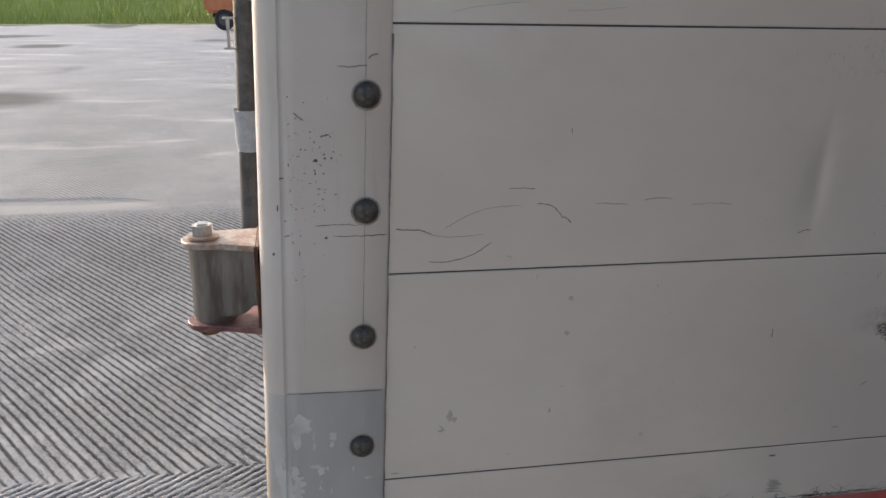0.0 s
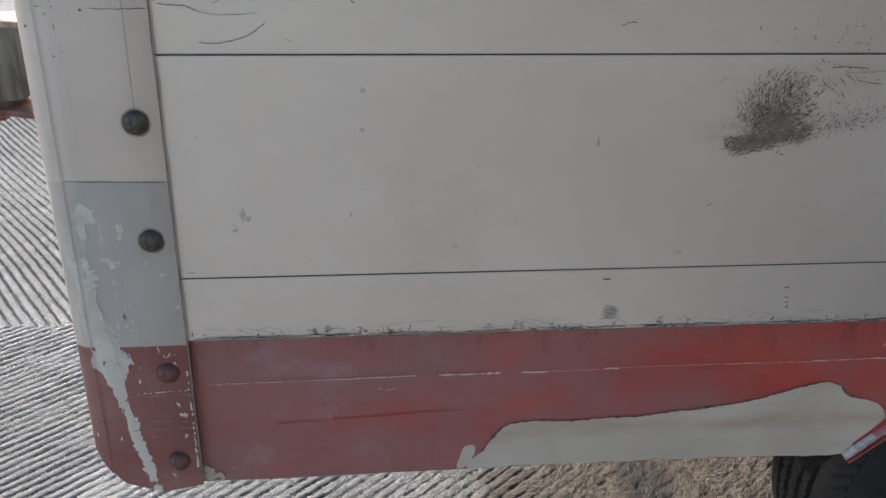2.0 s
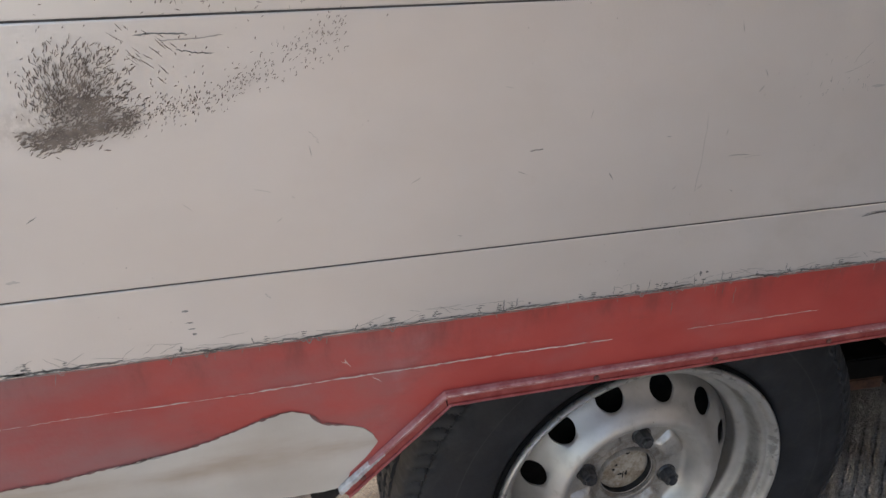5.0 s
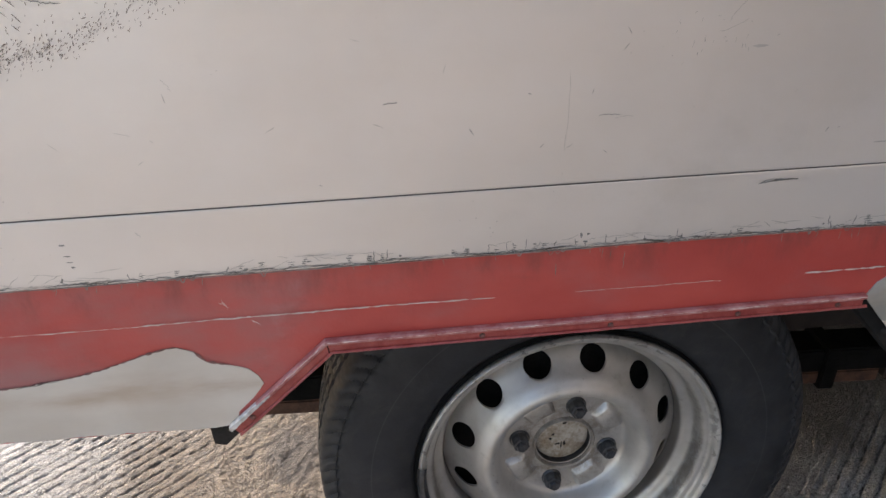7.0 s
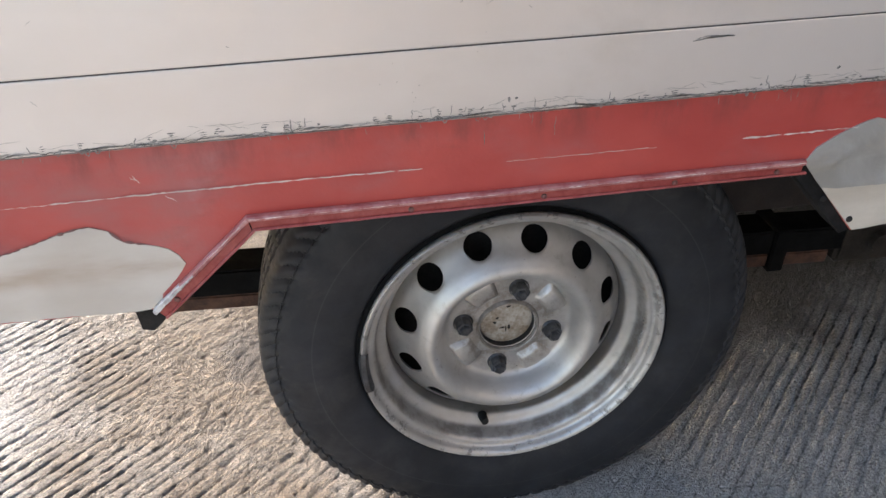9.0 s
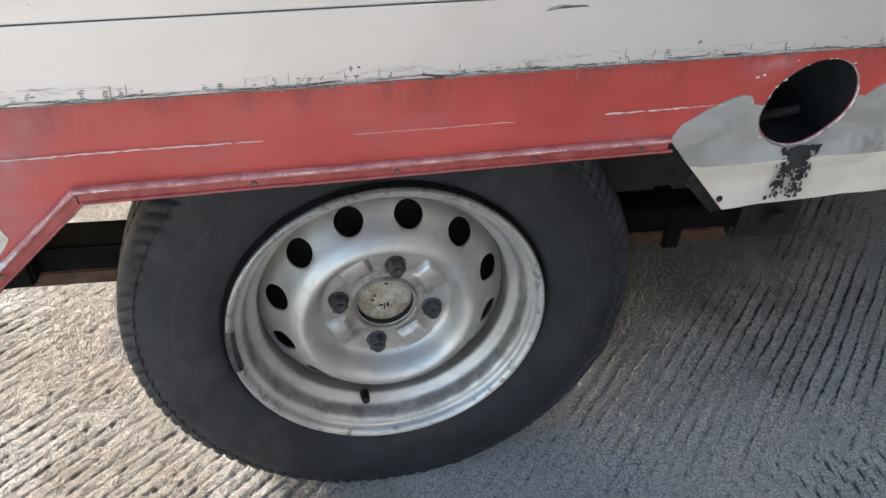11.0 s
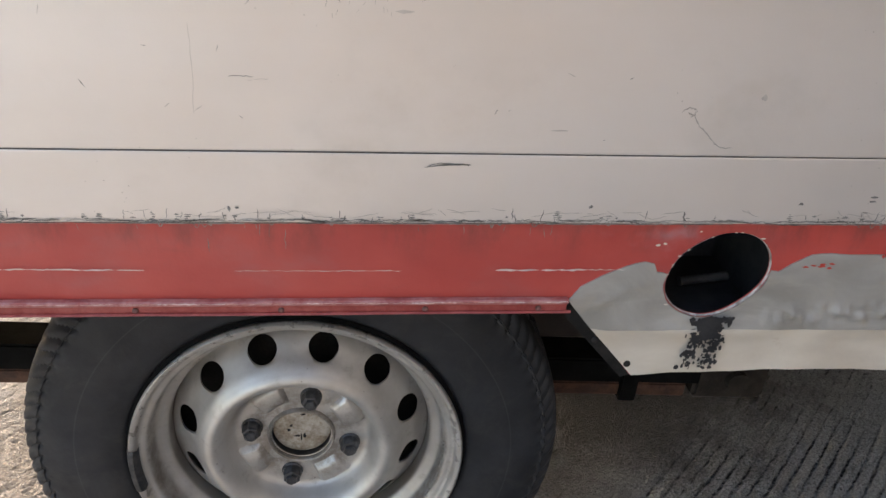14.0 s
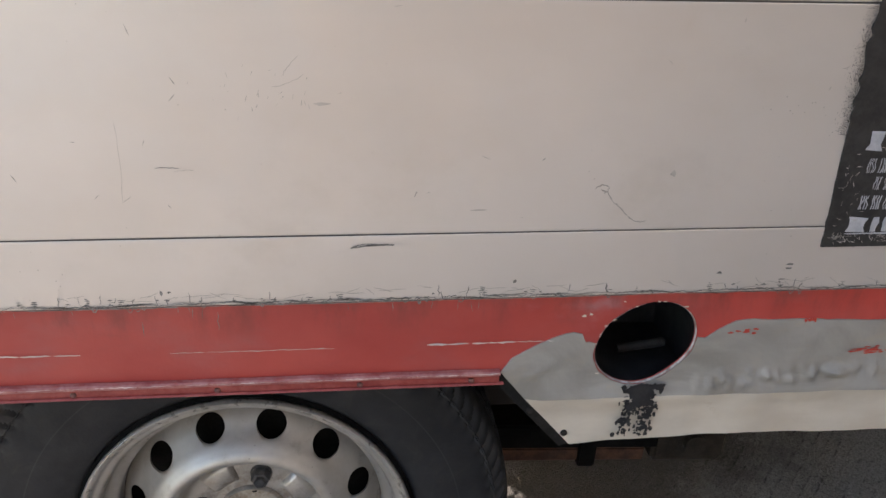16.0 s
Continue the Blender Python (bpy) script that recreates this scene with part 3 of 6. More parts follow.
# ---- ground: one sheet, raked in two directions, out to the horizon ----
def ground_height(x, y):
    # near slab, raked towards the upper right; the next slab runs the other way
    border = 1.81 + 0.03 * grid_noise(x * 3, y * 3, 3) + 0.02 * grid_noise(x * 14, y * 14, 4)
    w = 0.010 * grid_noise(x * 1.7, y * 1.7, 5) + 0.0010 * grid_noise(x * 9, y * 9, 6) + 0.0016 * grid_noise(x * 70, y * 70, 31)
    a1, a2 = radians(39), radians(-54.5)
    u1 = (-math.sin(a1) * x + math.cos(a1) * y + w) / 0.0205
    a3 = radians(46)
    u1 = np.where(x < 1.12 + 0.3 * (y - 0.8), u1, (-math.sin(a3) * x + math.cos(a3) * y + w) / 0.0205)
    u2 = (-math.sin(a2) * x + math.cos(a2) * y + w) / 0.0245
    rib = lambda u: ramp(np.abs(u - np.floor(u) - 0.5), 0.03, 0.15)
    near = ramp(y, border - 0.012, border + 0.012)
    h1, h2 = rib(u1) - 1, ramp(np.abs(u2 - np.floor(u2) - 0.5), 0.06, 0.24) - 1
    worn1 = 0.38 + 0.52 * ramp(grid_noise(x * 2.6, y * 2.6, 7) + 0.9 * grid_noise(x * 11, y * 11, 8), -0.5, 0.6)
    worn1 *= 1.0 + 0.30 * ramp(x, 1.6, 1.8)
    worn1 *= 1 - 0.85 * np.exp(-(((x - 0.85) / 0.40) ** 2 + ((y - 1.05) / 0.48) ** 2))
    worn1 *= 1 - 0.30 * ramp(x, 1.0, 1.15) * ramp(x - 0.5 * (y - 0.8), 1.84, 1.64)
    worn1 *= 1.0 + 0.65 * ramp(x, 0.40, 0.15)
    worn1 *= 0.75 + 0.25 * ramp(grid_noise(x * 40, y * 40, 51), -0.4, 0.2)
    worn2 = 0.6 + 0.4 * ramp(grid_noise(x * 1.8, y * 1.8, 9) + 0.5 * grid_noise(x * 7, y * 7, 10), -0.6, 0.4)
    worn2 *= ramp(y, 4.5, 3.8) * (1 + 0.5 * ramp(y, 2.4, 3.4))
    h = 0.0050 * (h1 * worn1 * (1 - near) + 1.3 * h2 * worn2 * near)
    grimy = 0.3 + 0.9 * np.exp(-(((x - 0.85) / 0.42) ** 2 + ((y - 1.12) / 0.42) ** 2)) + 0.5 * ramp(grid_noise(x * 2.2, y * 2.2, 21), 0.2, 0.7)
    rough = grimy * (0.0009 * grid_noise(x * 60, y * 60, 11) + 0.0006 * grid_noise(x * 25, y * 25, 13)) + 0.0008 * grid_noise(x * 115, y * 115, 12) + 0.0009 * grid_noise(x * 190, y * 190, 41) * ramp(y, 1.5, 1.3) * (0.5 + 0.5 * grimy)
    fade = ramp(y, 5.2, 4.0) * ramp(y, 0.2, 0.45) * ramp(x, -2.2, -1.8) * ramp(x, 2.9, 2.6)
    edge = 4.50 - 0.17 * ramp(x, -1.1, -0.3) + 0.03 * grid_noise(x * 5, y * 0, 15)
    step = (0.007 * ramp(y, edge - 0.03, edge - 0.002) * ramp(y, edge + 0.004, edge) - 0.006 * ramp(y, edge, edge + 0.008) * ramp(y, edge + 0.05, edge + 0.02)) * ramp(x, -0.55, -0.9)
    bank = 0.5 * ramp(y, 24.2, 31.0) + 0.006 * grid_noise(x * 0.7, y * 0.7, 14) * ramp(y, 5, 8)
    return (h + rough) * fade + step + bank


def build_ground():
    far = [8, 16, 30, 60, 120, 250, 500, 1000, 2000]
    xs = np.concatenate([-2.2 - np.array(far[::-1], float), np.arange(-12, -2.3, 0.4)[10:], np.arange(-2.2, -1.5, 0.02), np.arange(-1.5, 0.3, 0.0052), np.arange(0.3, 1.1, 0.0028), np.arange(1.1, 2.2, 0.0036), np.arange(2.2, 3.0, 0.02), 3.0 + np.array(far, float)])
    xs = np.unique(np.round(xs, 4))
    ys = np.concatenate([0.2 - np.array(far[::-1], float), np.arange(0.2, 0.68, 0.02), np.arange(0.68, 1.4, 0.0028), np.arange(1.4, 2.7, 0.0052), np.arange(2.7, 3.7, 0.0056), np.arange(3.7, 4.6, 0.0085), np.arange(4.6, 6, 0.05), np.arange(6, 30, 0.5), 30 + np.array(far, float)])
    ys = np.unique(np.round(ys, 4))
    gx, gy = np.meshgrid(xs, ys)
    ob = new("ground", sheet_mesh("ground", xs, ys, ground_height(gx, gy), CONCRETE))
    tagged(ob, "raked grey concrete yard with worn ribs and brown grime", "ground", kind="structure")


build_ground()

# unseen wall beyond the trailer's fore end, added to cut skylight there
bm = bmesh.new()
bmesh.ops.create_cube(bm, size=1.0, matrix=Matrix.Translation((3.75, 0.5, 2.75)) @ Matrix.Diagonal((0.3, 16, 5.5, 1)))
tagged(new("east_blocker", mesh_of("east_blocker", bm, plain("grey blocker wall", (0.13, 0.126, 0.12), (0.19, 0.185, 0.175), 3, 0.85))), "unseen grey wall added to darken the fore end", "wall", kind="structure")

# unseen dark wall behind the camera, added to shade the fore half of the trailer
bm = bmesh.new()
bmesh.ops.create_cube(bm, size=1.0, matrix=Matrix.Translation((2.0, -2.3, 1.5)) @ Matrix.Diagonal((3.2, 0.25, 3.0, 1)))
tagged(new("south_blocker", mesh_of("south_blocker", bm, plain("dark blocker wall", (0.070, 0.068, 0.066), (0.115, 0.112, 0.108), 3, 0.85))), "unseen dark wall added to shade the fore boards", "wall", kind="structure")

# ---- the trailer ----
trailer = new("trailer")
trailer.matrix_world = Matrix.Translation(PIV) @ SLOPE
tagged(trailer, "cream and red box trailer with scratched boards and patched skirt", "trailer")
X_END = 3.05
FRONT = 0.662


def dent(x, z):
    """How far the boards bulge or sink: gentle waves and one creased dent."""
    w = 0.0007 * noise.noise(Vector((x * 3, z * 4, 2)))
    if 0.9 < z < 1.05:
        k = math.exp(-((z - 0.955) / 0.035) ** 2)
        c = x - 0.522 - 0.06 * (z - 0.955)
        w += 0.62 * k * (0.0035 * math.exp(-(c / 0.010) ** 2) * (1 if c > 0 else 0.55) - 0.002 * math.exp(-((c + 0.035) / 0.03) ** 2))
    return w


# boards above 1.1 m are unseen, added to lengthen the trailer's shadow
LINES = [0.6277, 0.6908, 0.8823, 1.0770, 1.2690, 1.4610, 1.6530, 1.8450, 2.0370, 2.2290]
TOP = LINES[-1]


def board(z0, z1, name="board", label=""):
    """One cladding board: a long grid with rolled edges and a back lip."""
    xs = sorted({round(0.139 + i * 0.04, 4) for i in range(73)} | {round(0.46 + i * 0.004, 4) for i in range(32)} | {X_END})
    edge = [(0.0, 0.012), (0.0, 0.002), (0.0002, 0.0004), (0.0007, 0.0), (0.0016, 0.0)]
    n = 14
    rows = [(z0 + e, d) for e, d in edge] + [(z0 + 0.0016 + (z1 - z0 - 0.0032) * i / n, 0.0) for i in range(1, n)] + [(z1 - e, d) for e, d in reversed(edge)]
    bm = bmesh.new()
    grid = [[bm.verts.new((x, FRONT + d + dent(x, z), z)) for x in xs] for z, d in rows]
    for a, b in zip(grid, grid[1:]):
        for i in range(len(xs) - 1):
            bm.faces.new((a[i], a[i + 1], b[i + 1], b[i]))
    return part(name, bm, PAINT, trailer, label, smooth=True, angle=0.9)


boards = []
for lo, hi in zip(LINES, LINES[1:]):
    boards.append(board(lo + 0.00055, hi - 0.00055))
for z in LINES[1:-1]:
    part("board_joint", box(bmesh.new(), 0.142, X_END, FRONT + 0.0009, FRONT + 0.006, z - 0.0007, z + 0.0007), JOINT, trailer, "dirt-filled joint between boards")
part("inner_wall", box(bmesh.new(), 0.10, X_END, 0.678, 0.69, 0.632, TOP), BLACK, trailer)
part("far_wall", box(bmesh.new(), 0.075, X_END, 2.08, 2.10, 0.46, TOP), PAINT, trailer)
# unseen sheet added on the far side to keep low sun off the ground
part("far_sun_block", box(bmesh.new(), 0.97, X_END, 2.081, 2.099, 0.06, 0.459), BLACK, trailer)
part("roof", box(bmesh.new(), 0.0755, X_END, 0.69, 2.08, TOP - 0.022, TOP - 0.001), PAINT, trailer)
part("bed", box(bmesh.new(), 0.0765, X_END, 0.84, 2.079, 0.575, 0.60), BLACK, trailer)
part("front_wall", box(bmesh.new(), X_END - 0.02, X_END - 0.001, 0.691, 2.079, 0.601, TOP - 0.023), PAINT, trailer)
part("tailgate", box(bmesh.new(), 0.0575, 0.075, 0.70, 2.10, 0.475, TOP, 0.003), PAINT, trailer, "cream end gate in sunlight")


def corner_post():
    """The rounded corner extrusion, swept upwards, its foot cut on a curve."""
    sec = [(0.1473, 0.668), (0.1473, 0.6598), (0.1463, 0.6588), (0.110, 0.6586), (0.076, 0.6586), (0.0690, 0.6588), (0.0680, 0.6600), (0.0650, 0.6600), (0.0640, 0.6592), (0.0590, 0.6604), (0.0550, 0.6628), (0.0513, 0.6656), (0.0490, 0.6682), (0.0476, 0.6720), (0.0470, 0.6790), (0.0466, 0.7000), (0.0466, 0.7400)]
    bm = bmesh.new()
    cols = []
    for x, y in sec:
        foot = 0.4590 + max(0.0, x - 0.105) * 0.19 + 16.0 * max(0.0, 0.105 - x) ** 2
        zs = [foot + (TOP + 0.002 - foot) * i / 40 for i in range(41)]
        cols.append([bm.verts.new((x + 0.020 * (z - 0.64), y + 0.0012 * max(0, 0.64 - z), z)) for z in zs])
    for a, b in zip(cols, cols[1:]):
        for i in range(40):
            bm.faces.new((a[i], b[i], b[i + 1], a[i + 1]))
    return part("corner_post", bm, POST, trailer, "rounded corner post with flaking cream, grey and red paint", smooth=True, angle=0.9)


post = corner_post()
bm = bmesh.new()
prof = [(0.0101, 0.0), (0.0100, -0.0015), (0.0092, -0.0038), (0.0075, -0.0058), (0.005, -0.0072), (0.0022, -0.0079), (0.0002, -0.0080)]
lathe(bm, prof, 20, 0, 0)
rivet_mesh = mesh_of("rivet", bm, RIVET, True, 1.2)
red_rivet_mesh = rivet_mesh.copy()
red_rivet_mesh.materials[0] = RIVET_RED
for x, z, me in ((0.1405, 1.215, rivet_mesh), (0.1385, 1.120, rivet_mesh), (0.1366, 1.0257, rivet_mesh), (0.1350, 0.9367, rivet_mesh), (0.1318, 0.8308, rivet_mesh), (0.1298, 0.7295, rivet_mesh), (0.1269, 0.5982, red_rivet_mesh), (0.1250, 0.4980, red_rivet_mesh)):
    piece("rivet", me, Matrix.Translation((x, 0.6588, z)), post)
bm = bmesh.new()
lathe(bm, [(0.0100, 0.0), (0.0116, 0.0)], 24, 0, 0)
halo_mesh = mesh_of("rivet_stain", bm, plain("grime ring", (0.27, 0.215, 0.17), (0.44, 0.385, 0.335), 160, 0.7))
for x, z in ((0.1366, 1.0255), (0.1350, 0.9365), (0.1318, 0.8306), (0.1298, 0.7293)):
    piece("rivet_stain", halo_mesh, Matrix.Translation((x, 0.6583, z)), post)
bm = bmesh.new()
strip(bm, wander((0.1320, 0.836), (0.1597, 2.22), 60, 0.0003), 0.0006, 0.6583, False)
part("seam_line", bm, HAIR, post)

part("corner_backing", box(bmesh.new(), 0.130, 0.170, 0.690, 0.700, 0.474, TOP - 0.03), SHADE_BLACK, trailer)

# ---- skirt below the boards ----
HOLE = (1.5600, 0.5738)


def oval(a, b, turn, n=48, grow=0.0):
    c, s = math.cos(turn), math.sin(turn)
    return [(HOLE[0] + (a + grow) * math.cos(t) * c - (b + grow) * math.sin(t) * s, HOLE[1] + (a + grow) * math.cos(t) * s + (b + grow) * math.sin(t) * c) for t in (2 * math.pi * i / n for i in range(n))]


def skirt_lean(x, z):
    """The skirt waves a little, and is beaten out of true behind the wheel."""
    d = 0.0012 * noise.noise(Vector((x * 9, z * 13, 1)))
    if x > 1.43:
        d += 0.0022 * noise.noise(Vector((x * 26, z * 34, 4))) * min(1, (x - 1.43) * 20)
        d -= 0.004 * math.exp(-((z - 0.5155) / 0.010) ** 2) * min(1, (x - 1.43) * 12)
        u = (x - 1.4470) * 0.866 + (z - 0.5390) * 0.5
        v = (z - 0.5390) * 0.866 - (x - 1.4470) * 0.5
        if -0.01 < u < 0.06:
            d -= 0.0024 * math.exp(-(v / 0.004) ** 2) * math.sin(math.pi * (u + 0.01) / 0.07)
        if x > 1.61:
            k = min(1, (x - 1.61) * 40) * max(0.15, min(1, (1.84 - x) * 12))
            d -= k * 0.0085 * math.exp(-((z - 0.529 - 0.04 * (x - 1.62)) / 0.0075) ** 2) * max(0.0, 0.3 + 1.3 * noise.noise(Vector((x * 95, z * 70, 11))))
    return d


SKIRT = 0.6685
CUTS = [(0, 1.435 + i * 0.008) for i in range(21)] + [(0, 1.604 + i * 0.0045) for i in range(58)] + [(2, 0.468 + i * 0.006) for i in range(8)] + [(2, 0.514 + i * 0.0028) for i in range(13)] + [(2, 0.554 + i * 0.008) for i in range(9)]
arch = [(0.7985, 0.4612), (0.8970, 0.5505), (1.4225, 0.5500), (1.4960, 0.4612)]
outer = [(0.1400, 0.640), (0.1390, 0.4620), (0.264, 0.4623), (0.36, 0.4636), (0.455, 0.4648), (0.607, 0.4645), *arch, (1.55, 0.4640), (1.635, 0.4648), (1.71, 0.4647), (1.79, 0.4617), (2.2, 0.4605), (X_END, 0.4605), (X_END, 0.640)]


def dense(loop, step=0.025):
    out = []
    for p, q in zip(loop, loop[1:] + loop[:1]):
        n = max(1, int(math.dist(p, q) / step))
        out += [(p[0] + (q[0] - p[0]) * i / n, p[1] + (q[1] - p[1]) * i / n) for i in range(n)]
    return out


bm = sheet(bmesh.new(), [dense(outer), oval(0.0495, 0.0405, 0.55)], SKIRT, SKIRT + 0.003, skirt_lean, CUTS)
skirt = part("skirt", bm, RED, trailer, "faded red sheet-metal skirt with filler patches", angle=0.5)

f1 = smooth_loop([(0.4030, 0.4652), (0.4158, 0.4832), (0.4375, 0.5134), (0.4564, 0.5197), (0.5014, 0.5192), (0.5414, 0.5217), (0.5754, 0.5211), (0.6153, 0.5256), (0.6553, 0.5290), (0.6892, 0.5355), (0.7150, 0.5437), (0.7460, 0.5525), (0.7660, 0.5550), (0.7795, 0.5485), (0.7900, 0.5370), (0.8080, 0.5319), (0.8255, 0.5241), (0.8375, 0.5090), (0.8260, 0.4925), (0.8109, 0.4779), (0.7985, 0.4622), (0.7270, 0.4632), (0.6070, 0.4652), (0.4900, 0.4655)], 0.008, 0.0014, 1)
part("filler_patch", sheet(bmesh.new(), [f1], SKIRT - 0.0009, SKIRT + 0.0002, skirt_lean), FILLER, skirt, "smooth pale grey filler patch with a feathered edge", angle=0.5)
f1b = smooth_loop([(0.3925, 0.4660), (0.3958, 0.4809), (0.3997, 0.4920), (0.4077, 0.4931), (0.4108, 0.4871), (0.4030, 0.4690)], 0.003, 0.0004, 2)
part("filler_patch", sheet(bmesh.new(), [f1b], SKIRT - 0.0007, SKIRT + 0.0002, skirt_lean), FILLER, skirt)
ring = oval(0.0495, 0.0405, 0.55, 48, 0.0018)
lowring = [ring[i % 48] for i in range(44, 18, -1)]
# grey primer wraps the underside of the lamp hole
g2 = [(1.4242, 0.5473), (1.434, 0.5614), (1.4539, 0.5736), (1.4738, 0.5829), (1.4907, 0.5871), (1.4987, 0.5852), (1.5029, 0.5762), (1.5075, 0.5760), *[p for p in reversed(lowring)], (1.6169, 0.5776), (1.6278, 0.5847), (1.6447, 0.5939), (1.6626, 0.5961), (1.7017, 0.5936), (1.7567, 0.5913), (1.86, 0.5900), (2.1, 0.5905), (2.1, 0.5130), (1.78, 0.5135), (1.68, 0.5134), (1.6136, 0.5155), (1.5416, 0.5167), (1.5086, 0.5143), (1.4646, 0.5148), (1.4485, 0.5170)]
g2 = [(x + 0.0011 * noise.noise(Vector((x * 90, z * 90, 3))), z + 0.0011 * noise.noise(Vector((x * 90, z * 90, 8)))) for x, z in dense(g2, 0.008)]
part("primer_patch", sheet(bmesh.new(), [g2], SKIRT - 0.0014, SKIRT + 0.0002, skirt_lean, CUTS), PRIMER, skirt, "grey primer smeared round the lamp hole", smooth=True, angle=0.8)
g3 = [(1.4487, 0.5173), (1.4646, 0.5151), (1.5086, 0.5146), (1.5416, 0.5170), (1.6136, 0.5158), (1.68, 0.5137), (1.78, 0.5138), (2.1, 0.5133), (X_END, 0.513), (X_END, 0.4610), (2.2, 0.4610), (1.79, 0.4622), (1.71, 0.4652), (1.635, 0.4653), (1.55, 0.4645), (1.4965, 0.4617)]
part("bare_band", sheet(bmesh.new(), [dense(g3, 0.015)], SKIRT - 0.0016, SKIRT + 0.0002, skirt_lean, CUTS), BAND, skirt, "pale bare lower band with rust specks", smooth=True, angle=0.8)
bm = bmesh.new()
a, b = oval(0.0495, 0.0405, 0.55, 48, 0.0005), oval(0.0495, 0.0405, 0.55, 48, -0.0005)
va = [bm.verts.new((x, SKIRT - 0.0018 + skirt_lean(x, z) + 0.0008 * random.random(), z)) for x, z in a]
vb = [bm.verts.new((x, SKIRT + 0.0006 + skirt_lean(x, z), z)) for x, z in b]
for i in range(48):
    bm.faces.new((va[i], va[(i + 1) % 48], vb[(i + 1) % 48], vb[i]))
part("hole_rim", bm, EDGE, skirt, "bright ragged cut edge of the lamp hole")
bm = box(bmesh.new(), 1.485, 1.635, 0.676, 0.83, 0.502, 0.627)
bmesh.ops.delete(bm, geom=[f for f in bm.faces if f.calc_center_median().y < 0.68], context="FACES")
part("lamp_box", bm, LAMPBLACK, skirt, "dark inside of the lamp hole")
# bar added in place of a dull reflection inside the lamp hole
part("reflection_bar", cyl(bmesh.new(), (1.565, 0.752, 0.516), (1.617, 0.756, 0.520), 0.005, 10), ROD, skirt)
bm = bmesh.new()
for k in range(150):
    t = random.random() ** 1.3
    w = 0.017 * (1 - 0.45 * t)
    x = 1.561 + max(-1.3, min(1.3, random.gauss(0, 0.55))) * w
    patch(bm, x, 0.5300 - t * 0.024, random.uniform(0.003, 0.010), random.uniform(0.003, 0.009), SKIRT - 0.0062 - k * 0.00001, 9)
for cx, slant, n in ((1.5530, -0.006, 90), (1.5690, -0.001, 100)):
    for k in range(n):
        t = random.random() ** 1.2
        patch(bm, cx + slant * t + random.gauss(0, 0.0042), 0.5105 - t * 0.038, random.uniform(0.0012, 0.0055), random.uniform(0.002, 0.007), SKIRT - 0.0062 - k * 0.00001, 8)
part("paint_run", bm, TAR, skirt, "black paint run below the lamp hole", kind="stuff")


def bead(path, wid, tall, y0, y1):
    """A bar of rectangular section bent along corners (x, z), mitred."""
    bm = bmesh.new()
    path = [Vector(p) for p in path]
    secs = []
    for i, p in enumerate(path):
        d0 = (path[i] - path[i - 1]).normalized() if i else (path[1] - path[0]).normalized()
        d1 = (path[i + 1] - path[i]).normalized() if i < len(path) - 1 else d0
        n0, n1 = Vector((-d0.y, d0.x)), Vector((-d1.y, d1.x))
        s = (n0 + n1).normalized()
        s /= max(0.4, s.dot(n1))
        up, dn = p + s * wid, p - s * tall
        secs.append([bm.verts.new(c) for c in ((up.x, y1, up.y), (up.x, y0 + 0.0012, up.y), (up.x - s.x * 0.0012, y0, up.y - s.y * 0.0012), (dn.x + s.x * 0.001, y0, dn.y + s.y * 0.001), (dn.x, y0 + 0.001, dn.y), (dn.x, y1, dn.y))])
    for a, b in zip(secs, secs[1:]):
        for j in range(6):
            bm.faces.new((a[j], a[(j + 1) % 6], b[(j + 1) % 6], b[j]))
    bm.faces.new(secs[0])
    bm.faces.new(list(reversed(secs[-1])))
    return bm


lip = [(0.8020, 0.4595), (0.8990, 0.5475), (1.4230, 0.5470)]
lip_path = [(lip[0][0] + (lip[1][0] - lip[0][0]) * i / 6, lip[0][1] + (lip[1][1] - lip[0][1]) * i / 6) for i in range(6)]
lip_path += [(lip[1][0] + (lip[2][0] - lip[1][0]) * i / 30, lip[1][1] + (lip[2][1] - lip[1][1]) * i / 30 + 0.0005 * random.random()) for i in range(31)]
edging = part("arch_edging", bead(lip_path, 0.004, 0.0125, 0.6665, 0.682), FLANGE, trailer, "dented red edging strip round the wheel arch")
part("lower_bead", bead([(x + 0.0072, z - 0.0078) for x, z in lip_path[:6]] + [(x + 0.0040, z - 0.0105) for x, z in lip_path[6:]], 0.0011, 0.0014, 0.6635, 0.6665), FLANGE, edging)
part("upper_fold", bead([(x, z + 0.0008) for x, z in lip_path], 0.0034, 0.0012, 0.6612, 0.6672), FOLD, edging, "rubbed pink fold along the edging")
bm = bmesh.new()
for (xa, za), (xb, zb) in zip(lip, lip[1:]):
    n = int(math.dist((xa, za), (xb, zb)) / 0.02)
    for i in range(n):
        if random.random() < 0.97:
            u0, u1 = i / n, (i + random.uniform(0.95, 1.02)) / n
            dx, dz = (xb - xa), (zb - za)
            l = math.hypot(dx, dz)
            o = 0.0026
            strip(bm, wander((xa + dx * u0 - dz / l * o, za + dz * u0 + dx / l * o), (xa + dx * u1 - dz / l * o, za + dz * u1 + dx / l * o), 6, 0.0004), random.uniform(0.0004, 0.0022) * random.choice((0.3, 0.6, 1.0)), 0.66095, False)
part("worn_edge", bm, WORN, edging, "paint rubbed to pink along the edge", kind="stuff")
bm = bmesh.new()
for k in range(210):
    t = random.random() ** 1.2
    patch(bm, 0.8018 + 0.04 * t, 0.4620 + 0.0362 * t, random.uniform(0.0012, 0.0046) * (1.25 - 0.8 * t), random.uniform(0.0014, 0.0050) * (1.25 - 0.8 * t), 0.66085 - k * 0.000005, 9)
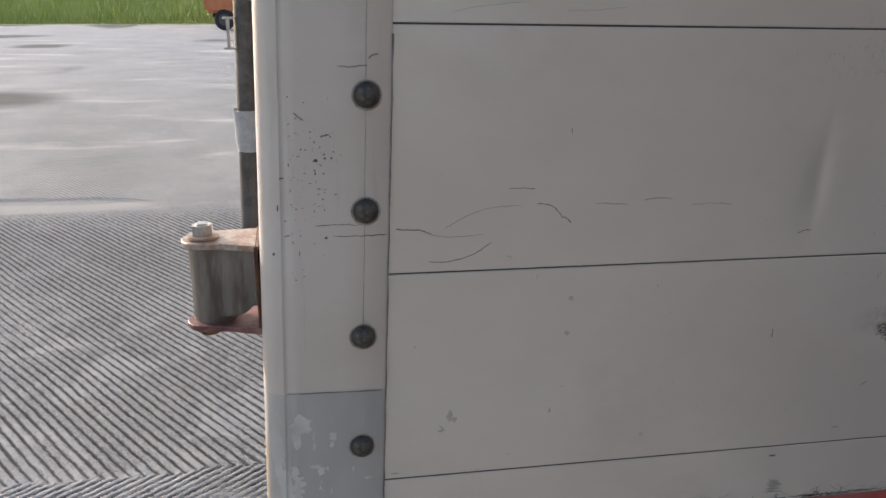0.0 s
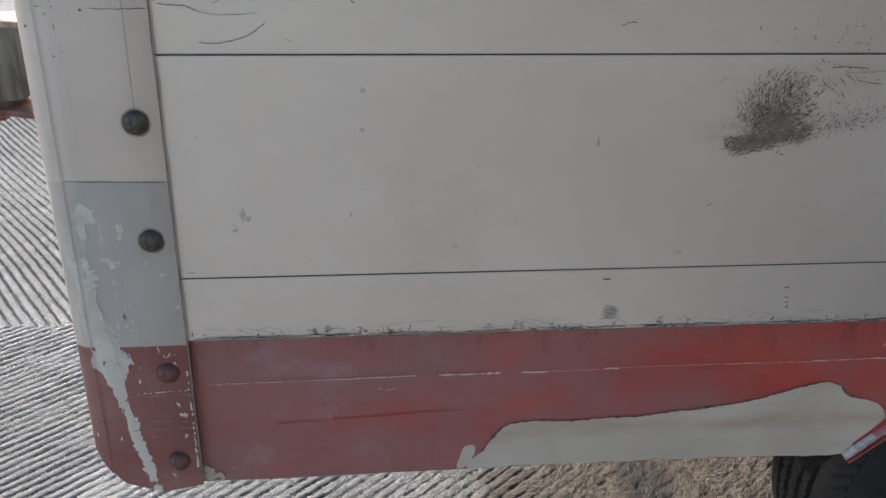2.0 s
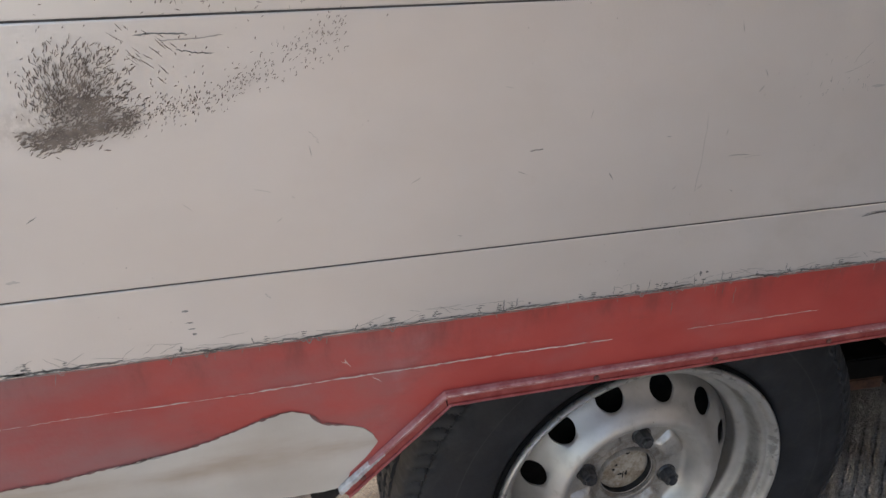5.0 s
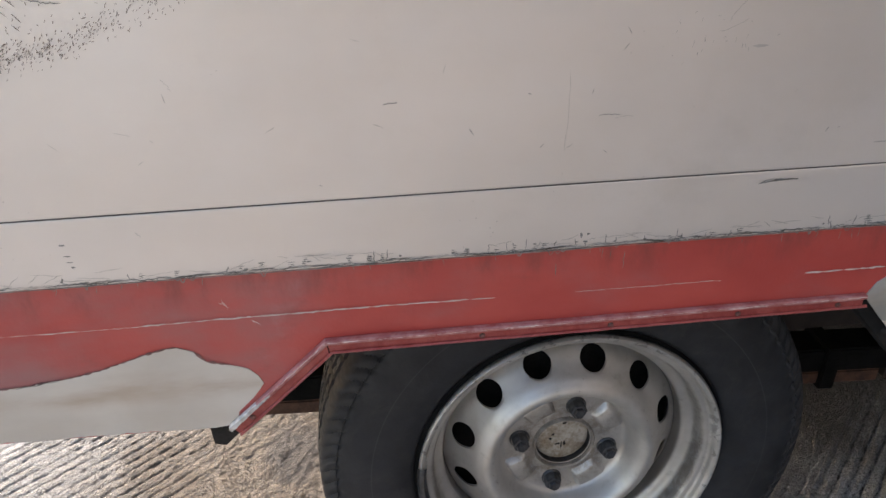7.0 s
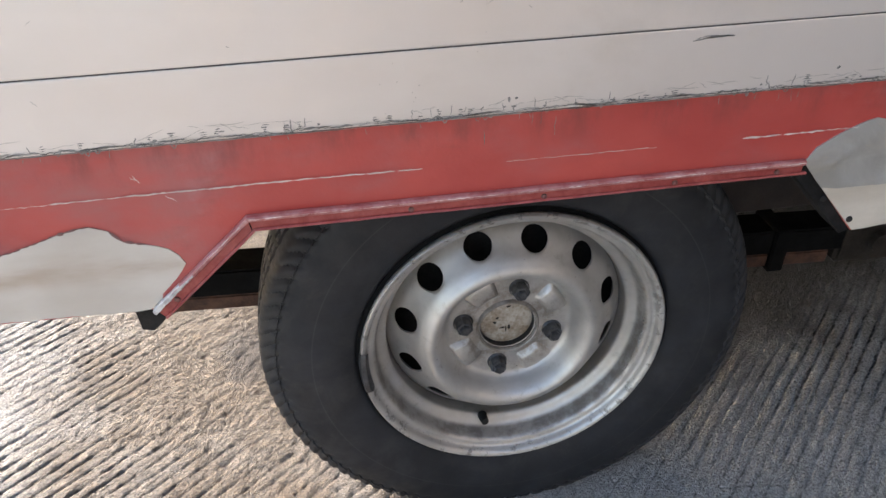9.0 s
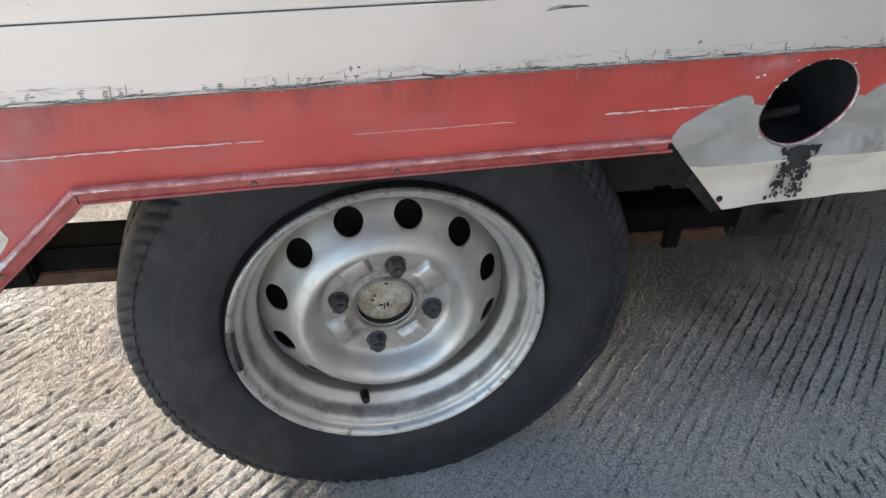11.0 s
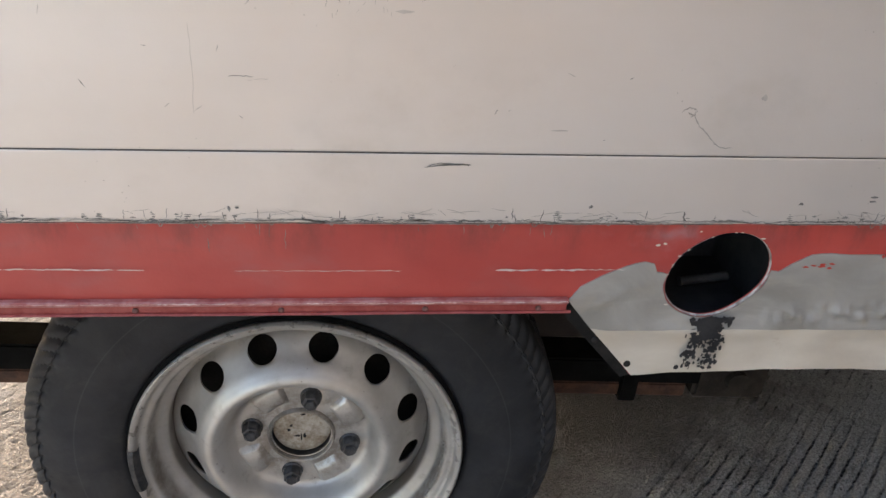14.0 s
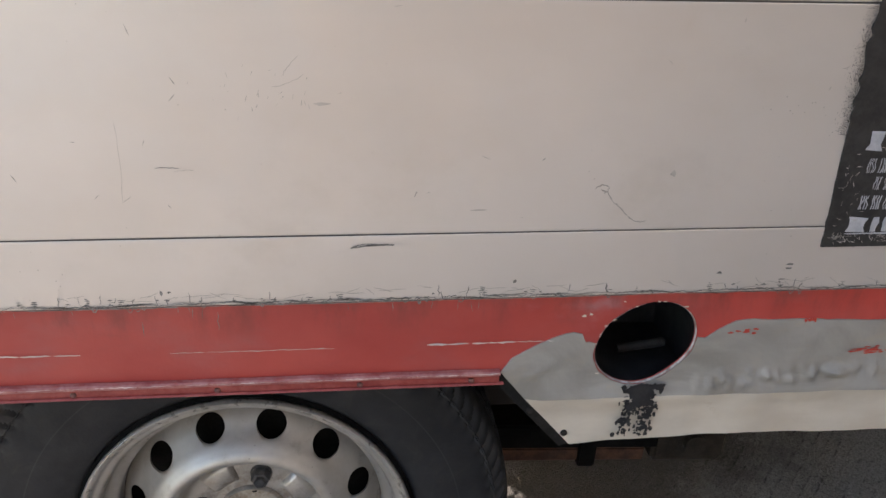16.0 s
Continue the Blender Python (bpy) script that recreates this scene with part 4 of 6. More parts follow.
BARE = plain("bare bright metal", (0.42, 0.40, 0.385), (0.70, 0.68, 0.66), 120, 0.45, 0.2)
part("worn_tip", bead([(0.8020 + 0.0280 * i / 6, 0.4604 + 0.0254 * i / 6 + random.uniform(-0.0004, 0.0004)) for i in range(7)], 0.0036, 0.0008, 0.6609, 0.6672), BARE, edging, "end of the edging worn to bare metal")
part("bare_flake", bm, BARE, edging, "paint flaked to bare metal", kind="stuff")
bm = bmesh.new()
lathe(bm, [(0.0034, 0.0), (0.0032, -0.0012), (0.0018, -0.0020), (0.0001, -0.0021)], 12, 0, 0)
screw_mesh = mesh_of("screw", bm, RIVET_RED, True)
dark_screw_mesh = screw_mesh.copy()
dark_screw_mesh.materials[0] = BLACK
for x, z in ((0.8225, 0.4705), (1.043, 0.5405), (1.167, 0.5400), (1.294, 0.5400), (1.397, 0.5400)):
    piece("screw", screw_mesh, Matrix.Translation((x, 0.6665, z)) @ Matrix.Scale(0.85, 4), edging)
for x, z in ((1.4552, 0.5036), (1.4905, 0.4752)):
    piece("screw", dark_screw_mesh, Matrix.Translation((x, SKIRT - 0.0012, z)) @ Matrix.Scale(1.05, 4), skirt)
part("arch_liner", sheet(bmesh.new(), [[(1.424, 0.548), (1.499, 0.4575), (1.489, 0.4540), (1.406, 0.548)]], 0.674, 0.708), BLACK, trailer, "black folded edge behind the skirt")
# dark panel added behind the tyre to cover the sunlit ground there
part("wheelhouse_blind", box(bmesh.new(), 1.36, 1.70, 0.955, 0.962, 0.305, 0.574), LINER, trailer, "very dark panel added to hide lit ground behind the tyre")
part("skirt_foot", box(bmesh.new(), 1.51, X_END - 0.01, 0.676, 0.69, 0.468, 0.50), BLACK, trailer)
part("side_rail", box(bmesh.new(), 0.16, 0.80, 0.700, 0.74, 0.535, 0.574), BLACK, trailer)
part("side_rail", box(bmesh.new(), 1.65, X_END - 0.03, 0.700, 0.74, 0.535, 0.574), BLACK, trailer)

bm = bmesh.new()
strip(bm, [(0.8988, 0.5452), (0.8996, 0.5410), (0.9004, 0.5362)], 0.0011, 0.6660, False)
part("fold_cut", bm, SHADE_BLACK, edging, "dark cut where the edging is bent")

# ---- scratches, chips and scribed lines ----
FACE = FRONT - 0.0005
bm = bmesh.new()
hair = bmesh.new()
# flaked lower lip of the bottom board
x = 0.152
while x < 1.95:
    busy = 0.35 + 0.65 * (noise.noise(Vector((x * 3.5, 0, 7))) > -0.25)
    z = 0.6292
    if random.random() < 0.9:
        strip(bm if random.random() < 0.55 * busy + 0.1 else hair, wander((x, z + random.uniform(0, 0.0028)), (x + random.uniform(0.006, 0.030), z + random.uniform(0, 0.0030)), 7, 0.0008), random.uniform(0.0004, 0.0014), FACE)
    if random.random() < 0.15 * busy:
        foot = z + random.uniform(0.0005, 0.004)
        strip(bm, wander((x, foot), (x + random.uniform(-0.0022, 0.0022), foot + random.uniform(0.003, 0.011)), 4, 0.0008), random.uniform(0.0005, 0.0013), FACE)
    if random.random() < 0.16 * busy:
        n = random.randint(2, 5)
        for k in range(n):
            strip(bm, wander((x + random.uniform(-0.001, 0.001), z + 0.003 + k * 0.0019), (x + random.uniform(0.002, 0.006), z + 0.003 + k * 0.0019), 3, 0.0004), random.uniform(0.0006, 0.0014), FACE)
    if random.random() < 0.12 * busy:
        w = random.uniform(0.003, 0.007)
        strip(bm, wander((x, z + 0.001), (x + w, z + 0.001), 8, 0.0003, -random.uniform(0.003, 0.006)), random.uniform(0.0006, 0.0012), FACE)
    if random.random() < 0.18 * busy:
        patch(bm, x, z + random.uniform(0.001, 0.007), random.uniform(0.002, 0.006), random.uniform(0.001, 0.0028), FACE)
    if random.random() < 0.3:
        strip(hair, wander((x, z + random.uniform(0.003, 0.014)), (x + random.uniform(0.006, 0.026), z + random.uniform(0.003, 0.014)), 5, 0.0006), 0.0005, FACE)
    x += random.uniform(0.0032, 0.0085)
x = 0.152
while x < 1.95:
    e = x + random.uniform(0.02, 0.07)
    strip(bm, wander((x, 0.6280), (e, 0.6280), 12, 0.0002), random.uniform(0.0004, 0.0012), FACE, False)
    x = e
# single marks
for x, z, w, h in ((0.5220, 0.6809, 0.008, 0.003), (0.5261, 0.6809, 0.003, 0.0018), (0.6950, 0.6677, 0.006, 0.0022), (0.6970, 0.6572, 0.007, 0.0013), (0.6980, 0.6517, 0.006, 0.0012), (0.6990, 0.6467, 0.004, 0.003), (1.6165, 0.6480, 0.006, 0.003), (1.6815, 0.6510, 0.008, 0.0022), (1.6815, 0.6550, 0.008, 0.002), (1.4305, 0.6445, 0.004, 0.004), (1.1307, 0.6415, 0.003, 0.006), (1.1371, 0.6424, 0.003, 0.003)):
    patch(bm, x, z, w, h, FACE)
for k in range(9):
    strip(bm, wander((0.522 + random.uniform(-0.003, 0.003), 0.640 + k * 0.0017), (0.534 + random.uniform(-0.006, 0.008), 0.640 + k * 0.0014), 3, 0.0004), 0.0008, FACE)
scr = [((0.1585, 0.9200), (0.1795, 0.9185), 0.0), ((0.1795, 0.9185), (0.1875, 0.9150), 0.0), ((0.1845, 0.9145), (0.2315, 0.9140), -0.002), ((0.1975, 0.9195), (0.2615, 0.9365), 0.006), ((0.1855, 0.8925), (0.2045, 0.8917), -0.001), ((0.2045, 0.8917), (0.2365, 0.9070), -0.003), ((0.2735, 0.9380), (0.2955, 0.9260), 0.004), ((0.2945, 0.9265), (0.3035, 0.9210), 0.001),
       ((0.2495, 0.9505), (0.2715, 0.9500), 0.001), ((0.3235, 0.9365), (0.3515, 0.9350), 0.0005), ((0.3655, 0.9385), (0.3905, 0.9392), 0.001), ((0.4086, 0.9335), (0.4451, 0.9330), 0.001), ((0.4653, 0.9350), (0.5038, 0.9340), 0.002), ((0.5109, 0.9045), (0.5241, 0.9075), 0.001), ((0.5023, 0.8145), (0.5023, 0.8060), 0),
       ((0.1155, 1.0470), (0.1375, 1.0475), -0.0012), ((0.1380, 1.0520), (0.1455, 1.0555), 0.001), ((0.9620, 0.7703), (0.9728, 0.7715), 0.0005), ((1.1381, 0.7509), (1.1568, 0.7511), 0.0006), ((0.7540, 0.6744), (0.7580, 0.6697), 0),
       ((1.3415, 0.7245), (1.3435, 0.7290), 0.0), ((0.6900, 0.8713), (0.7220, 0.8707), 0.001), ((0.7050, 0.8676), (0.7450, 0.8692), -0.0008), ((0.7150, 0.8612), (0.7380, 0.8580), -0.001), ((0.0955, 0.9260), (0.1325, 0.9255), 0.0005), ((0.1095, 0.9170), (0.1515, 0.9175), -0.0006), ((0.0825, 1.0130), (0.0895, 1.0070), 0)]
for p, q, bow, w in (((1.2881, 0.6792), (1.3245, 0.6812), 0.0012, 0.0012), ((1.2881, 0.6792), (1.3135, 0.6818), 0.0024, 0.0007), ((1.3015, 0.6812), (1.3255, 0.6816), 0.0005, 0.0014)):
    strip(bm, wander(p, q, 12, 0.0003, bow), w, FACE)
for p, q, bow in scr:
    on_post = p[0] < 0.153
    strip(bm if random.random() < 0.55 else hair, wander(p, q, 14, 0.0005, bow), random.uniform(0.0006, 0.0010), 0.6582 if on_post else FACE)
for p, q, bow in (((0.7950, 0.8000), (0.8020, 0.7900), 0.001), ((0.7540, 0.7595), (0.7660, 0.7565), 0.0005), ((1.1125, 0.7891), (1.1105, 0.7211), 0.001), ((1.1518, 0.7483), (1.1676, 0.7494), 0.0004), ((0.1975, 1.0850), (0.2595, 1.0930), 0.002), ((0.2875, 1.0880), (0.3375, 1.0910), -0.001), ((1.2315, 0.8155), (1.2561, 0.8250), -0.002), ((1.2394, 0.8230), (1.2532, 0.8390), 0.001)):
    strip(hair, wander(p, q, 10, 0.0005, bow), 0.00032, FACE)
for k in range(70):
    x, z = random.uniform(0.17, 1.75), random.uniform(0.7000, 1.0830)
    a = random.gauss(0.0975, 0.9030)
    l = random.uniform(0.002, 0.010)
    strip(hair if random.random() < 0.8 else bm, wander((x, z), (x + l * math.cos(a), z + l * math.sin(a)), 3, 0.0003), random.uniform(0.0004, 0.0008), FACE)
for x, z, n in ((1.2394, 0.8120, 26), (0.5494, 1.0550, 70), (0.7350, 0.9030, 26), (0.7900, 0.8930, 18)):
    for k in range(n):
        a, r = random.gauss(1.1, 0.5), random.gauss(0, 0.022)
        px, pz = x + r, z + random.gauss(0, 0.012)
        strip(hair if k % 3 else bm, [(px, pz), (px + 0.004 * math.cos(a) * random.random(), pz + 0.005 * math.sin(a) * random.random())], 0.0009, FACE)
for p, q, bow in (((1.4985, 0.7290), (1.5095, 0.7185), 0.002), ((1.5095, 0.7185), (1.5245, 0.7045), 0), ((1.5245, 0.7045), (1.5415, 0.6995), -0.003), ((1.4935, 0.7290), (1.5055, 0.7310), 0.003), ((1.5055, 0.7310), (1.5015, 0.7250), 0.001)):
    strip(hair, wander(p, q, 8, 0.0007, bow), 0.0011, FACE)
for k in range(60):
    x, z, a = random.gauss(0.630, 0.015), random.gauss(0.962, 0.010), random.gauss(1.2, 0.5)
    l = random.uniform(0.002, 0.006)
    strip(bm if k % 2 else hair, wander((x, z), (x + l * math.cos(a), z + l * math.sin(a)), 2, 0.0003), random.uniform(0.0005, 0.0012), FACE)
# chipped corner post
specks = bmesh.new()
for x, z, w, h in ((0.0975, 0.9770, 0.0045, 0.0030), (0.1040, 0.9815, 0.0026, 0.0015), (0.1045, 0.9785, 0.0022, 0.0020), (0.1095, 0.9790, 0.0022, 0.0024), (0.0870, 0.9855, 0.0014, 0.0018), (0.0775, 0.9740, 0.0012, 0.0040), (0.0680, 0.9405, 0.0014, 0.0072), (0.0970, 0.9910, 0.0010, 0.0024), (0.0970, 0.9670, 0.0012, 0.0028), (0.0890, 0.9675, 0.0030, 0.0010), (0.0718, 0.9640, 0.0040, 0.0014), (0.0835, 0.9040, 0.0012, 0.0046), (0.1040, 0.9160, 0.0030, 0.0022), (0.1240, 0.9370, 0.0010, 0.0024), (0.1030, 0.9260, 0.0018, 0.0016), (0.0955, 0.9380, 0.0009, 0.0036), (0.1035, 0.9385, 0.0018, 0.0014), (0.0735, 0.9305, 0.0014, 0.0014), (0.0635, 0.9045, 0.0024, 0.0028), (0.0900, 1.0205, 0.0014, 0.0012), (0.0785, 1.0245, 0.0016, 0.0010)):
    patch(specks, x, z, w, h, 0.6581, 7)
strip(specks, wander((0.1015, 0.9945), (0.1090, 0.9962), 6, 0.0004, 0.0006), 0.0013, 0.6581)
strip(specks, wander((0.0720, 0.9185), (0.0765, 0.9190), 4, 0.0003), 0.0009, 0.6581)
for k in range(90):
    px, pz = 0.0775 + abs(random.gauss(0, 0.015)), random.gauss(0.962, 0.034)
    if px < 0.128 and 0.86 < pz < 1.06:
        if random.random() < 0.5:
            strip(specks, [(px, pz), (px + random.uniform(-0.0006, 0.0006), pz + random.uniform(0.0008, 0.0030))], random.uniform(0.0004, 0.0009), 0.6581)
        else:
            patch(specks, px, pz, random.uniform(0.0008, 0.0028), random.uniform(0.0006, 0.0014), 0.6581, 6)
part("chip_mark", specks, SCUFF, post, "small brown chips in the cream paint", kind="stuff")
strip(bm, wander((0.0690, 0.7830), (0.1465, 0.7810), 12, 0.0003), 0.0008, 0.6581, False)
strip(bm, wander((0.1440, 0.468), (0.1561, 1.07), 50, 0.0003), 0.0014, 0.6580, False)
chips = bmesh.new()
for x, z, w, h in ((0.0790, 0.7535, 0.019, 0.019), (0.0755, 0.7420, 0.009, 0.022), (0.0835, 0.750, 0.010, 0.012), (0.1055, 0.7410, 0.008, 0.010), (0.1045, 0.7330, 0.005, 0.006), (0.0905, 0.7125, 0.010, 0.005), (0.095, 0.708, 0.006, 0.010)):
    patch(chips, x, z, w, h, 0.6582 - 0.00002 * random.random(), 14)
for k in range(46):
    z = random.triangular(0.475, 0.622, 0.50)
    patch(chips, 0.1452 + 0.020 * (z - 0.64) - abs(random.gauss(0, 0.0006)), z, random.uniform(0.0008, 0.0026), random.uniform(0.0015, 0.006), 0.6579 - 0.00001 * k, 8)
for k in range(9):
    xa = 0.097 + k * 0.0052
    strip(chips, wander((xa, 0.5762 + k * 0.0003), (xa + random.uniform(0.002, 0.006), 0.5764 + k * 0.0003), 3, 0.0004), random.uniform(0.0005, 0.0013), 0.6579)
# ragged column of old pale coat down the edge of the grey
for k in range(34):
    z = 0.712 - 0.106 * k / 33
    low = max(0.0, 0.662 - z) / 0.05
    mid = 0.0735 + 0.008 * low
    patch(chips, mid + random.uniform(-0.0025, 0.0025) * (1 + 2.2 * low), z, random.uniform(0.006, 0.012) * (1 + 0.9 * low), random.uniform(0.004, 0.010), 0.6581 - 0.00001 * k, 11)
for k in range(16):
    z = random.uniform(0.612, 0.715)
    patch(chips, random.uniform(0.088, 0.106), z, random.uniform(0.001, 0.004), random.uniform(0.003, 0.010), 0.65815, 8)
part("paint_chip", chips, OLD_COAT, post, "pale patches where the grey coat has chipped", kind="stuff")
for z0, z1 in ((0.5725, 0.574), (0.5345, 0.536), (0.545, 0.5435)):
    strip(bm, wander((0.086, z0), (0.1450, z1), 16, 0.0006), 0.0007, 0.6585)
smudge = bmesh.new()
for x, z, w, h in ((0.206, 0.750, 0.006, 0.012), (0.210, 0.746, 0.005, 0.008), (0.198, 0.736, 0.007, 0.003), (0.308, 0.854, 0.005, 0.005), (0.307, 0.822, 0.005, 0.005), (0.296, 0.748, 0.003, 0.006), (0.175, 0.817, 0.003, 0.003), (0.385, 0.716, 0.004, 0.004), (0.585, 0.707, 0.012, 0.003), (1.27, 0.802, 0.016, 0.003), (1.395, 0.712, 0.016, 0.002), (1.56, 0.742, 0.006, 0.006), (0.158, 0.697, 0.008, 0.002)):
    patch(smudge, x, z, w, h, FACE, 10)
part("smudge", smudge, plain("faint grey smudge", (0.44, 0.405, 0.375), (0.54, 0.50, 0.465), 160, 0.6), trailer, "faint grey smudges on the paint", kind="stuff")
part("scratch", bm, MARK, trailer, "dark scratches and chips in the paint", kind="stuff")
part("hairline", hair, HAIR, trailer, "fine grey hairline scratches", kind="stuff")

# scuffed spot: a dense cloud of short strokes, trailing off to one side
bm = bmesh.new()


def stroke(x, z, l, w, a):
    strip(bm, [(x - l / 2 * math.cos(a), z - l / 2 * math.sin(a)), (x + l * 0.1 * random.uniform(-0.5, 0.5), z + l * 0.1 * random.uniform(-0.5, 0.5)), (x + l / 2 * math.cos(a), z + l / 2 * math.sin(a))], w, FACE - 0.0001 * random.random())


FOOT = [(0.600, 0.8085), (0.611, 0.8045), (0.624, 0.8020), (0.674, 0.8115), (0.732, 0.8250), (0.7775, 0.8446), (0.809, 0.8590), (0.836, 0.8800)]


def scuff_foot(x):
    """The lower edge of the scuffed spot."""
    for (xa, za), (xb, zb) in zip(FOOT, FOOT[1:]):
        if x <= xb:
            return za + (zb - za) * (x - xa) / (xb - xa)
    return FOOT[-1][1]


made = 0
while made < 1050:
    x, z = random.gauss(0.650, 0.021), random.gauss(0.840, 0.018)
    reach = ((x - 0.652) / 0.040) ** 2 + ((z - 0.838) / 0.034) ** 2
    if x < 0.606 or z < scuff_foot(x) + 0.001 or reach > random.uniform(0.3, 1.25):
        continue
    lean = 1.75 - 1.2 * max(0.0, min(1.0, (x - 0.63) / 0.05))
    stroke(x, z, random.uniform(0.0018, 0.0046), random.uniform(0.0004, 0.0009), random.gauss(lean, 0.35))
    made += 1
for k in range(430):
    stroke(random.gauss(0.654, 0.011), random.gauss(0.8285, 0.0058), random.uniform(0.0018, 0.0042), random.uniform(0.0006, 0.0011), random.gauss(0.6, 0.5))
for k in range(720):
    x = random.triangular(0.609, 0.690, 0.634)
    stroke(x, scuff_foot(x) + 0.0015 + random.gauss(0.0025, 0.0038), random.uniform(0.002, 0.005), random.uniform(0.0006, 0.0013), random.gauss(0.35, 0.4))
for k in range(560):
    t = random.random() ** 1.7
    x = 0.676 + 0.150 * t
    stroke(x, scuff_foot(x) + 0.002 + random.gauss(0.002, 0.0045 + 0.004 * t), random.uniform(0.0010, 0.0028), random.uniform(0.0004, 0.0008), random.gauss(1.0, 0.4))
for k in range(130):
    x, z = random.gauss(0.665, 0.055), random.uniform(0.815, 0.880)
    if x > 0.598 and z > scuff_foot(x):
        stroke(x, z, random.uniform(0.001, 0.0028), random.uniform(0.0005, 0.0009), random.gauss(1.2, 0.5))
for k in range(70):
    stroke(random.gauss(0.74, 0.06), random.gauss(0.898, 0.010), random.uniform(0.001, 0.004), random.uniform(0.0005, 0.0011), random.gauss(0.8, 0.7))
for k in range(22):
    stroke(random.gauss(0.692, 0.012), random.gauss(0.861, 0.008), random.uniform(0.004, 0.011), random.uniform(0.0004, 0.0007), random.gauss(-0.75, 0.12))
part("scuff", bm, SCUFF, trailer, "dense cloud of brown scuff strokes", kind="stuff")

# skirt: broken white scribed line, scars and dark cracks
bm = bmesh.new()


def skirt_strip(target, p, q, w, amp=0.0004, bow=0.0, lift=0.0016, n=0):
    pts = wander(p, q, n or max(3, int(math.dist(p, q) / 0.004)), amp, bow)
    start = len(target.verts)
    strip(target, pts, w, 0.0)
    target.verts.ensure_lookup_table()
    for v in target.verts[start:]:
        v.co.y = SKIRT - lift + skirt_lean(v.co.x, v.co.z)


def scribe(x):
    return 0.5812 + 0.0005 * math.sin(x * 9.0) - 0.0035 * max(0.0, x - 0.9) - 0.010 * max(0.0, 0.55 - x)


for x0, x1, w in ((0.157, 0.345, 0.0010), (0.255, 0.352, 0.0016), (0.373, 0.432, 0.0026), (0.452, 0.478, 0.0026), (0.478, 0.53, 0.0006), (0.532, 0.549, 0.0026), (0.55, 0.66, 0.0006), (0.655, 0.688, 0.0017), (0.69, 0.80, 0.0007), (0.74, 0.98, 0.0013), (0.80, 1.055, 0.0019), (1.13, 1.272, 0.0010), (1.355, 1.437, 0.0021), (1.437, 1.472, 0.0012)):
    x = x0
    while x < x1:
        e = min(x1, x + random.uniform(0.006, 0.03))
        skirt_strip(bm, (x, scribe(x)), (e, scribe(e)), w * random.uniform(0.55, 1.0), 0.0005)
        x = e + (random.uniform(0.0, 0.003) if random.random() < 0.5 else 0)
for p, q in (((0.812, 0.601), (0.8165, 0.5925)), ((0.8095, 0.599), (0.813, 0.5955)), ((0.834, 0.579), (0.842, 0.5725)), ((0.322, 0.565), (0.333, 0.5655)), ((0.315, 0.5665), (0.32, 0.565)), ((0.169, 0.481), (0.176, 0.478))):
    skirt_strip(bm, p, q, 0.0007, 0.0008)
x = 0.150
while x < 0.40:
    e = x + random.uniform(0.004, 0.016)
    skirt_strip(bm, (x, 0.4634), (e, 0.4636), random.uniform(0.0006, 0.0016), 0.0004)
    x = e + random.uniform(0.0, 0.006)
part("scribed_line", bm, CHALK, skirt, "broken white line scribed through the paint", kind="stuff")
bm = bmesh.new()
for k in range(12):
    x, z = random.gauss(0.1535, 0.005), random.gauss(0.4715, 0.005)
    start = len(bm.verts)
    patch(bm, x, max(0.468, z), random.uniform(0.005, 0.012), random.uniform(0.004, 0.010), 0)
    bm.verts.ensure_lookup_table()
    for v in bm.verts[start:]:
        v.co.y = SKIRT - 0.0014 - k * 0.00002 + skirt_lean(v.co.x, v.co.z)
for x, z, w, h in ((1.4985, 0.6045, 0.006, 0.0028), (1.5045, 0.606, 0.004, 0.0025), (1.535, 0.618, 0.003, 0.0015)):
    patch(bm, x, z, w, h, SKIRT - 0.0012)
for k in range(12):
    a = random.choice((random.uniform(0.2, 2.9), random.uniform(0, 6.28)))
    c, d = math.cos(0.55), math.sin(0.55)
    g = 0.0012 + abs(random.gauss(0, 0.0011))
    ex, ez = (0.0495 + g) * math.cos(a), (0.0405 + g) * math.sin(a)
    px, pz = HOLE[0] + ex * c - ez * d, HOLE[1] + ex * d + ez * c
    patch(bm, px, pz, random.uniform(0.0015, 0.005), random.uniform(0.001, 0.0028), SKIRT - 0.0032 - k * 0.00001 + skirt_lean(px, pz), 7)
part("pale_flake", bm, BAND, skirt, "flakes of pale undercoat", kind="stuff")
bm = bmesh.new()
for p, q, w in (((0.263, 0.5545), (0.2635, 0.5475), 0.0028), ((0.215, 0.528), (0.40, 0.537), 0.0006), ((0.395, 0.507), (0.404, 0.494), 0.0008), ((0.62, 0.525), (0.66, 0.531), 0.0009), ((1.174, 0.6195), (1.1735, 0.6015), 0.0007), ((1.11, 0.612), (1.1105, 0.598), 0.0007)):
    skirt_strip(bm, p, q, w, 0.0008)
for k in range(26):
    x = random.uniform(0.18, 1.42)
    skirt_strip(bm, (x, 0.6245), (x + random.uniform(-0.002, 0.002), 0.6245 - random.uniform(0.003, 0.012)), 0.0005)
# the board lip's shadow line, painted dark red together with some grime
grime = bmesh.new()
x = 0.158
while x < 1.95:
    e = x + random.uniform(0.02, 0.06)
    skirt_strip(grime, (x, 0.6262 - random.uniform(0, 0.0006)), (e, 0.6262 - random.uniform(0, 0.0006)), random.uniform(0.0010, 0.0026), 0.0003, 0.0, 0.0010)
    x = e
part("lip_shade_line", grime, plain("dark red lip shade", (0.055, 0.022, 0.02), (0.13, 0.05, 0.045), 60, 0.7), skirt, "painted shadow line with grime under the board lip", kind="stuff")
# feathered paint edge, its shadow line put into the dark colour
feather = bmesh.new()
